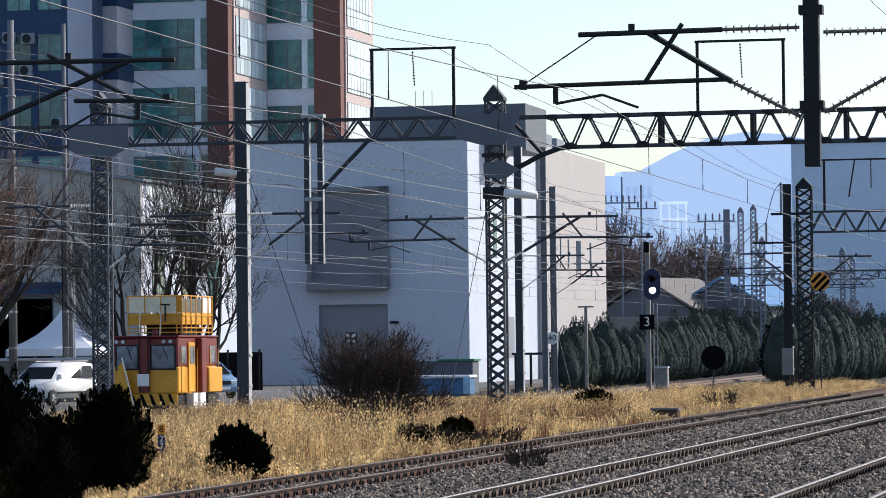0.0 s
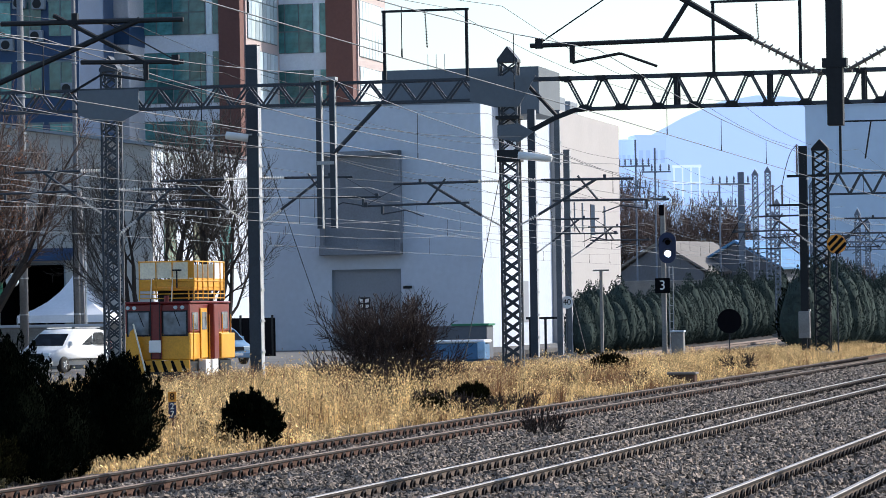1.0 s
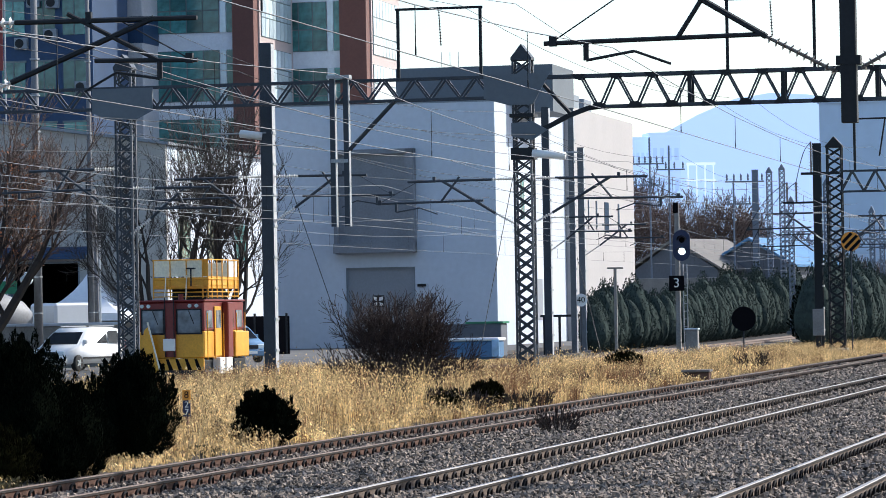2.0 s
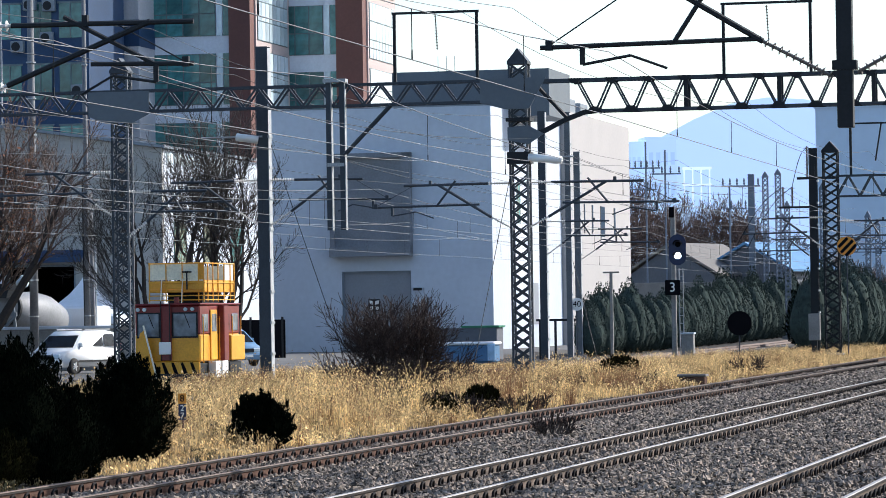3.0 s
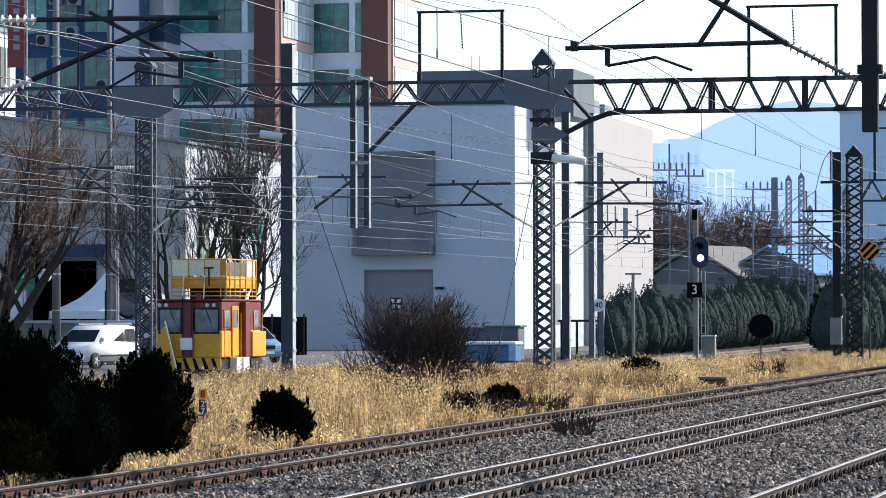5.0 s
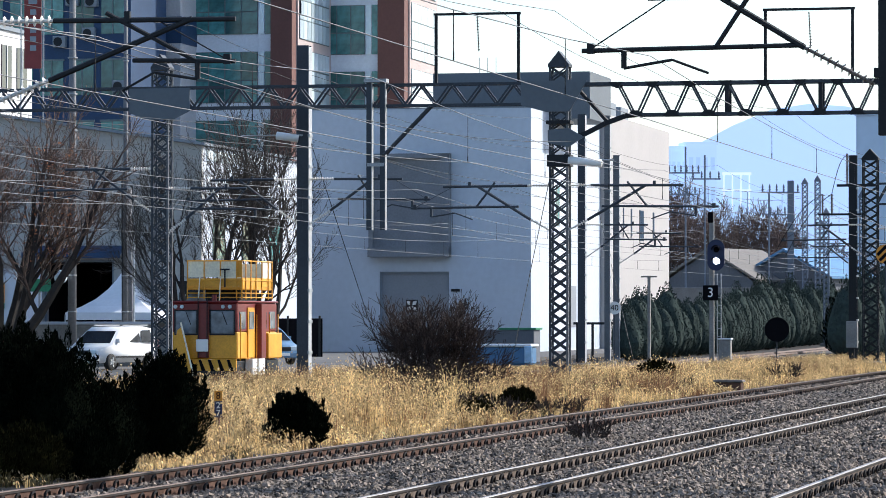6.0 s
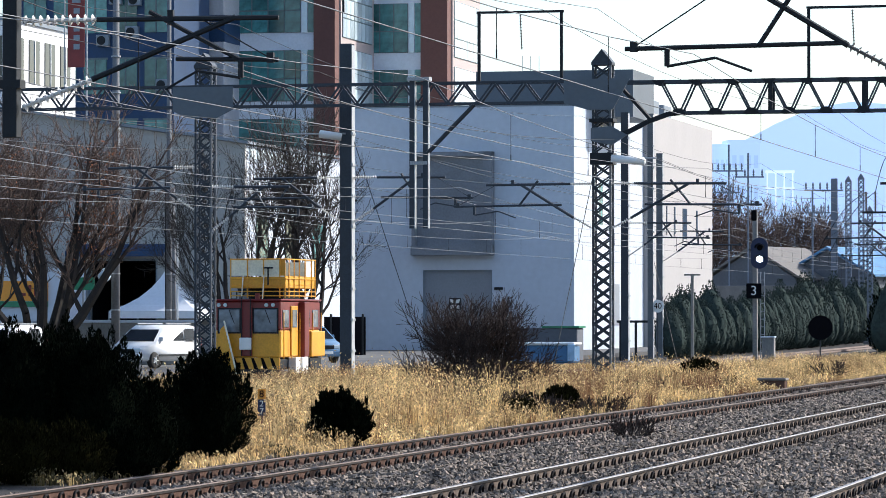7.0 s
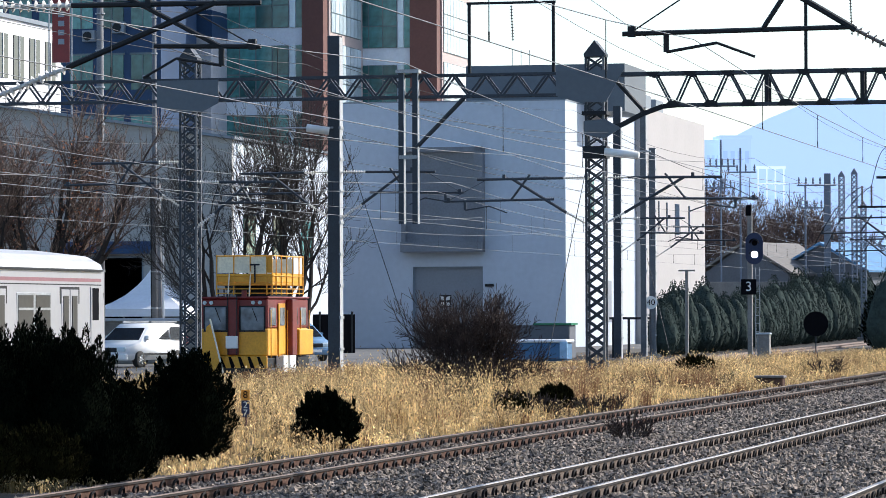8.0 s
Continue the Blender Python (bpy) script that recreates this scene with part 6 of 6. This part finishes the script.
    for y in (-1.7, 1.7):
        for x in (-0.75, 0.75):
            bm = bmesh.new()
            lathe(bm, [(0.1, -0.07), (0.38, -0.07), (0.42, -0.05), (0.42, -0.02), (0.38, 0.07), (0.1, 0.07)], 24, Matrix.Translation((x, y, 0.5)) @ Matrix.Rotation(math.pi / 2, 4, "Y"))
            part("rail_wheel", bm, "dark", th)
    # roof platform
    pl = part("platform_floor", boxes(((-0.75, f + 0.35, 3.4), (1.35, b - 1.1, 3.52)), bevel=0.02), "yellow", th)
    part("platform_skirt", boxes(((-0.75, f + 0.3, 3.52), (1.35, f + 0.36, 3.82)), ((1.3, f + 0.36, 3.52), (1.36, b - 1.1, 3.85))), "yellow", th)
    for k in range(3):
        part("cream_board", boxes(((-0.72 + 0.62 * k, f + 0.32, 3.86), (-0.13 + 0.62 * k, f + 0.36, 4.45))), "cream", th, "cream painted guard board")
    part("cream_board", boxes(((1.14, f + 0.32, 3.86), (1.32, f + 0.36, 4.45))), "yellow", th)
    part("side_board", boxes(((1.31, b - 2.3, 3.6), (1.35, b - 1.2, 4.5))), "sign", th)
    part("rear_board", boxes(((-0.72, b - 1.2, 3.6), (1.3, b - 1.15, 4.4))), "cream", th)
    for x in (-0.74, -0.1, 0.52, 1.14, 1.34):
        part("guard_post", tubes(((x, f + 0.29, 3.05), (x, f + 0.29, 4.5), 0.022)), "yellow", th)
    for y in (f + 0.7, f + 1.4, f + 2.1, f + 2.9, f + 3.8, b - 1.15):
        part("guard_post", tubes(((1.38, y, 3.05), (1.38, y, 4.5), 0.022)), "yellow", th)
    for z in (3.75, 4.47):
        part("guard_rail", tubes(((-0.76, f + 0.28, z), (1.38, f + 0.28, z), 0.022)), "yellow", th)
        part("guard_rail", tubes(((1.38, f + 0.28, z), (1.38, b - 1.1, z), 0.022)), "yellow", th)
    part("crank", tubes(((0.72, f + 0.2, 3.5), (0.72, f + 0.2, 4.15), 0.03), ((0.55, f + 0.2, 4.15), (0.9, f + 0.2, 4.15), 0.03)), "dark", th)
    part("platform_jack", boxes(((-0.4, -1.2, 3.0), (0.9, 1.2, 3.4))), "dark", th)
    for z in (3.12, 3.28):
        part("lower_rail", tubes(((-0.76, f + 0.28, z), (1.38, f + 0.28, z), 0.02)), "yellow", th)
        part("lower_rail", tubes(((1.38, f + 0.28, z), (1.38, b - 1.1, z), 0.02)), "yellow", th)
    for x in (-0.3, 0.5):
        part("front_strut", tubes(((x, f + 0.2, 2.95), (x + 0.05, f + 0.25, 3.9), 0.025)), "cream", th)
    bm = bmesh.new()
    tube(bm, (0.35, f + 0.1, 3.0), (0.35, f + 0.1, 3.22), 0.1, 12)
    part("beacon", bm, "red", th)


rail_vehicle()


def train():
    """The leading car of an electric train; its nose lies at the origin and it runs towards +y."""
    th = thing("electric_train", trp(0, 29.6, 0.0), "silver electric train car with a red stripe", "train")
    L, W = 19.5, 1.56
    sec = [(-W, 1.1), (-W - 0.02, 1.5), (-W, 3.4), (-1.48, 3.58), (-1.2, 3.74), (0, 3.88), (1.2, 3.74), (1.48, 3.58), (W, 3.4), (W + 0.02, 1.5), (W, 1.1)]
    bm = bmesh.new()
    prism(bm, sec, -L, -0.35, "y")
    for f in bm.faces:
        f.material_index = 1 if f.calc_center_median().z > 3.41 and abs(f.normal.y) < 0.5 else 0
    body = part("car_body", bm, ["trainskin", "trainroof"], th)
    bm = bmesh.new()
    ring = []
    for y, k, dz in ((-0.35, 1.0, 0), (-0.08, 0.995, -0.03), (0.0, 0.97, -0.08)):
        ring.append([bm.verts.new((x * k, y, z + (dz if z > 3 else 0))) for x, z in sec])
    for a, b in zip(ring, ring[1:]):
        for k in range(len(sec)):
            bm.faces.new((a[k], a[(k + 1) % len(sec)], b[(k + 1) % len(sec)], b[k]))
    bm.faces.new(ring[-1])
    bmesh.ops.recalc_face_normals(bm, faces=bm.faces)
    part("cab_front", bm, ["trainskin"], th)
    part("front_window", boxes(((-1.2, -0.06, 2.0), (1.2, 0.06, 2.95))), "trainglass", th)
    part("corner_window", boxes(((1.5, -0.34, 1.95), (1.56, -0.1, 2.9))), "trainglass", th)
    part("gutter", boxes(((W - 0.02, -L, 3.38), (W + 0.05, -0.3, 3.43))), "dark", th)
    part("red_stripe", boxes(((W - 0.01, -L, 3.14), (W + 0.006, -0.3, 3.22))), "stripe", th)
    part("thin_stripe", boxes(((W - 0.01, -L, 3.06), (W + 0.006, -0.3, 3.085))), "dark", th)
    part("waist_stripe", boxes(((W - 0.01, -L, 1.72), (W + 0.012, -0.3, 1.8))), "stripe", th)
    # cab door: a flush black panel that paints the shade of its recess
    part("cab_door", boxes(((W - 0.02, -1.02, 1.15), (W + 0.012, -0.5, 3.0))), "black", th)
    part("door_post", boxes(((W - 0.02, -1.1, 1.15), (W + 0.03, -1.02, 3.02))), "trainskin", th)
    for c in (-2.55, -7.35, -12.15, -16.95):
        # dark panel behind the leaves paints the recess shade
        part("door_recess_shade", boxes(((W - 0.02, c - 0.68, 1.15), (W + 0.008, c + 0.68, 3.02))), "dark", th)
        for s in (-1, 1):
            lf = part("door_leaf", boxes(((W - 0.01, c + min(0, s * 0.6) + 0.02, 1.16), (W + 0.02, c + max(0, s * 0.6) - 0.02, 2.96)), bevel=0.01), "trainskin", th)
            part("door_glass", boxes(((W + 0.02, c + s * 0.3 - 0.17, 1.95), (W + 0.035, c + s * 0.3 + 0.17, 2.82)), bevel=0.005), "trainglass", lf)
    for c in (-4.95, -9.75, -14.55):
        part("window_frame", boxes(((W - 0.01, c - 1.12, 1.86), (W + 0.02, c + 1.12, 2.88)), bevel=0.01), "galv", th)
        for s in (-1, 1):
            g = part("window", boxes(((W + 0.012, c + s * 0.56 - 0.48, 1.92), (W + 0.03, c + s * 0.56 + 0.48, 2.83)), bevel=0.01), "trainglass", th)
            part("transom", boxes(((W + 0.03, c + s * 0.56 - 0.48, 2.5), (W + 0.036, c + s * 0.56 + 0.48, 2.55))), "galv", g)
    part("roof_unit", boxes(((-0.9, -9.5, 3.7), (0.9, -6.0, 4.0)), bevel=0.08), "trainroof", th)
    part("under_floor", boxes(((-1.3, -17, 0.45), (1.3, -2.2, 1.1)), bevel=0.03), "dark", th)
    for y in (-2.6, -4.7, -14.9, -17.0):
        for x in (-0.75, 0.75):
            bm = bmesh.new()
            lathe(bm, [(0.1, -0.06), (0.4, -0.06), (0.43, -0.04), (0.4, 0.07), (0.1, 0.07)], 22, Matrix.Translation((x, y, 0.6)) @ Matrix.Rotation(math.pi / 2, 4, "Y"))
            part("wheel", bm, "dark", th)
    return th


def mixer():
    """A concrete mixer lorry; its rear hopper lies near the origin and it runs towards +y."""
    th = thing("mixer_lorry", pose(0, 0, 0), "concrete mixer lorry with a pale drum driving through the yard", "lorry")
    part("chassis", boxes(((-0.5, 0.2, 0.75), (0.5, 8.4, 1.0))), "dark", th)
    part("cab", boxes(((-1.2, 6.4, 0.6), (1.2, 8.5, 2.9)), bevel=0.12), "carwhite", th)
    part("windscreen", boxes(((-1.05, 8.48, 1.7), (1.05, 8.53, 2.6))), "carglass", th)
    bm = bmesh.new()
    m = Matrix.Translation((0, 0.7, 2.85)) @ Matrix.Rotation(radians(-98), 4, "X")
    lathe(bm, [(0.55, 0.0), (0.7, 0.15), (0.9, 1.2), (1.06, 2.2), (1.06, 3.3), (0.8, 4.5), (0.45, 5.0)], 28, m)
    part("drum", bm, "drum", th, "", True)
    bm = bmesh.new()
    lathe(bm, [(0.72, 0.12), (0.8, 0.14), (0.8, 0.3), (0.74, 0.32)], 28, m)
    part("drum_ring", bm, "dark", th)
    bm = bmesh.new()
    prism(bm, [(-0.55, 3.3), (0.55, 3.3), (0.75, 3.95), (-0.75, 3.95)], 0.0, 0.75, "y")
    part("hopper", bm, "dark", th)
    bm = bmesh.new()
    for x in (-0.8, 0.8):
        bar(bm, (x, 0.5, 1.0), (x * 0.75, 0.45, 3.2), 0.12, 0.12)
    bar(bm, (-0.85, 0.4, 2.55), (0.85, 0.4, 2.55), 0.1, 0.16)
    bar(bm, (-0.8, 0.4, 2.5), (0, 0.3, 1.7), 0.1, 0.12)
    bar(bm, (0.8, 0.4, 2.5), (0, 0.3, 1.7), 0.1, 0.12)
    part("rear_frame", bm, "slate", th)
    bm = bmesh.new()
    prism(bm, [(-0.3, 2.0), (0.3, 2.0), (0.2, 1.0), (-0.2, 1.0)], -0.35, -0.1, "y")
    part("chute", bm, "drum", th)
    part("ladder", tubes(((-1.05, 0.3, 1.2), (-1.05, 0.3, 3.4), 0.03), ((-0.75, 0.3, 1.2), (-0.75, 0.3, 3.4), 0.03), ((-1.05, 0.3, 3.0), (-0.75, 0.3, 3.0), 0.02), ((-1.05, 0.3, 2.4), (-0.75, 0.3, 2.4), 0.02)), "dark", th)
    part("tail_light", boxes(((0.8, -0.02, 0.9), (1.1, 0.05, 1.05)), ((-1.1, -0.02, 0.9), (-0.8, 0.05, 1.05))), "red", th)
    part("mudguard", boxes(((-1.2, 0.6, 1.02), (1.2, 3.2, 1.1)), bevel=0.02), "dark", th)
    for y in (1.2, 2.5, 7.1):
        for x in (-1.0, 1.0):
            wheel(th, x, y, 0.5, 0.34)
    return th


the_train = train()
the_mixer = mixer()


def motions():
    # the train runs at a steady 12 m/s and reaches the view at the end
    v = 13.6
    walk(the_train, [(t, trp(84.8 + v * (t - 8.0), 29.6, 0.005)) for t in (0.0, 2.0, 4.0, 6.0, 7.0, 7.5, 8.0)])
    # the lorry crosses the yard, then turns away between the buildings
    rows = [(0.0, -28.0, 167.6, -80), (1.5, -22.6, 168.6, -66), (2.4, -18.6, 169.6, -44), (3.0, -16.75, 170.4, -26), (3.5, -15.75, 171.6, -19), (4.0, -14.75, 173.6, -16), (4.5, -13.6, 175.8, -15), (5.2, -12.0, 179.2, -15), (6.0, -10.2, 182.4, -18), (6.6, -9.6, 184.0, -16), (8.0, -9.6, 184.0, -16)]
    walk(the_mixer, [(t, pose(x, y, 0.2, 0, 0, rz)) for t, x, y, rz in rows])


motions()
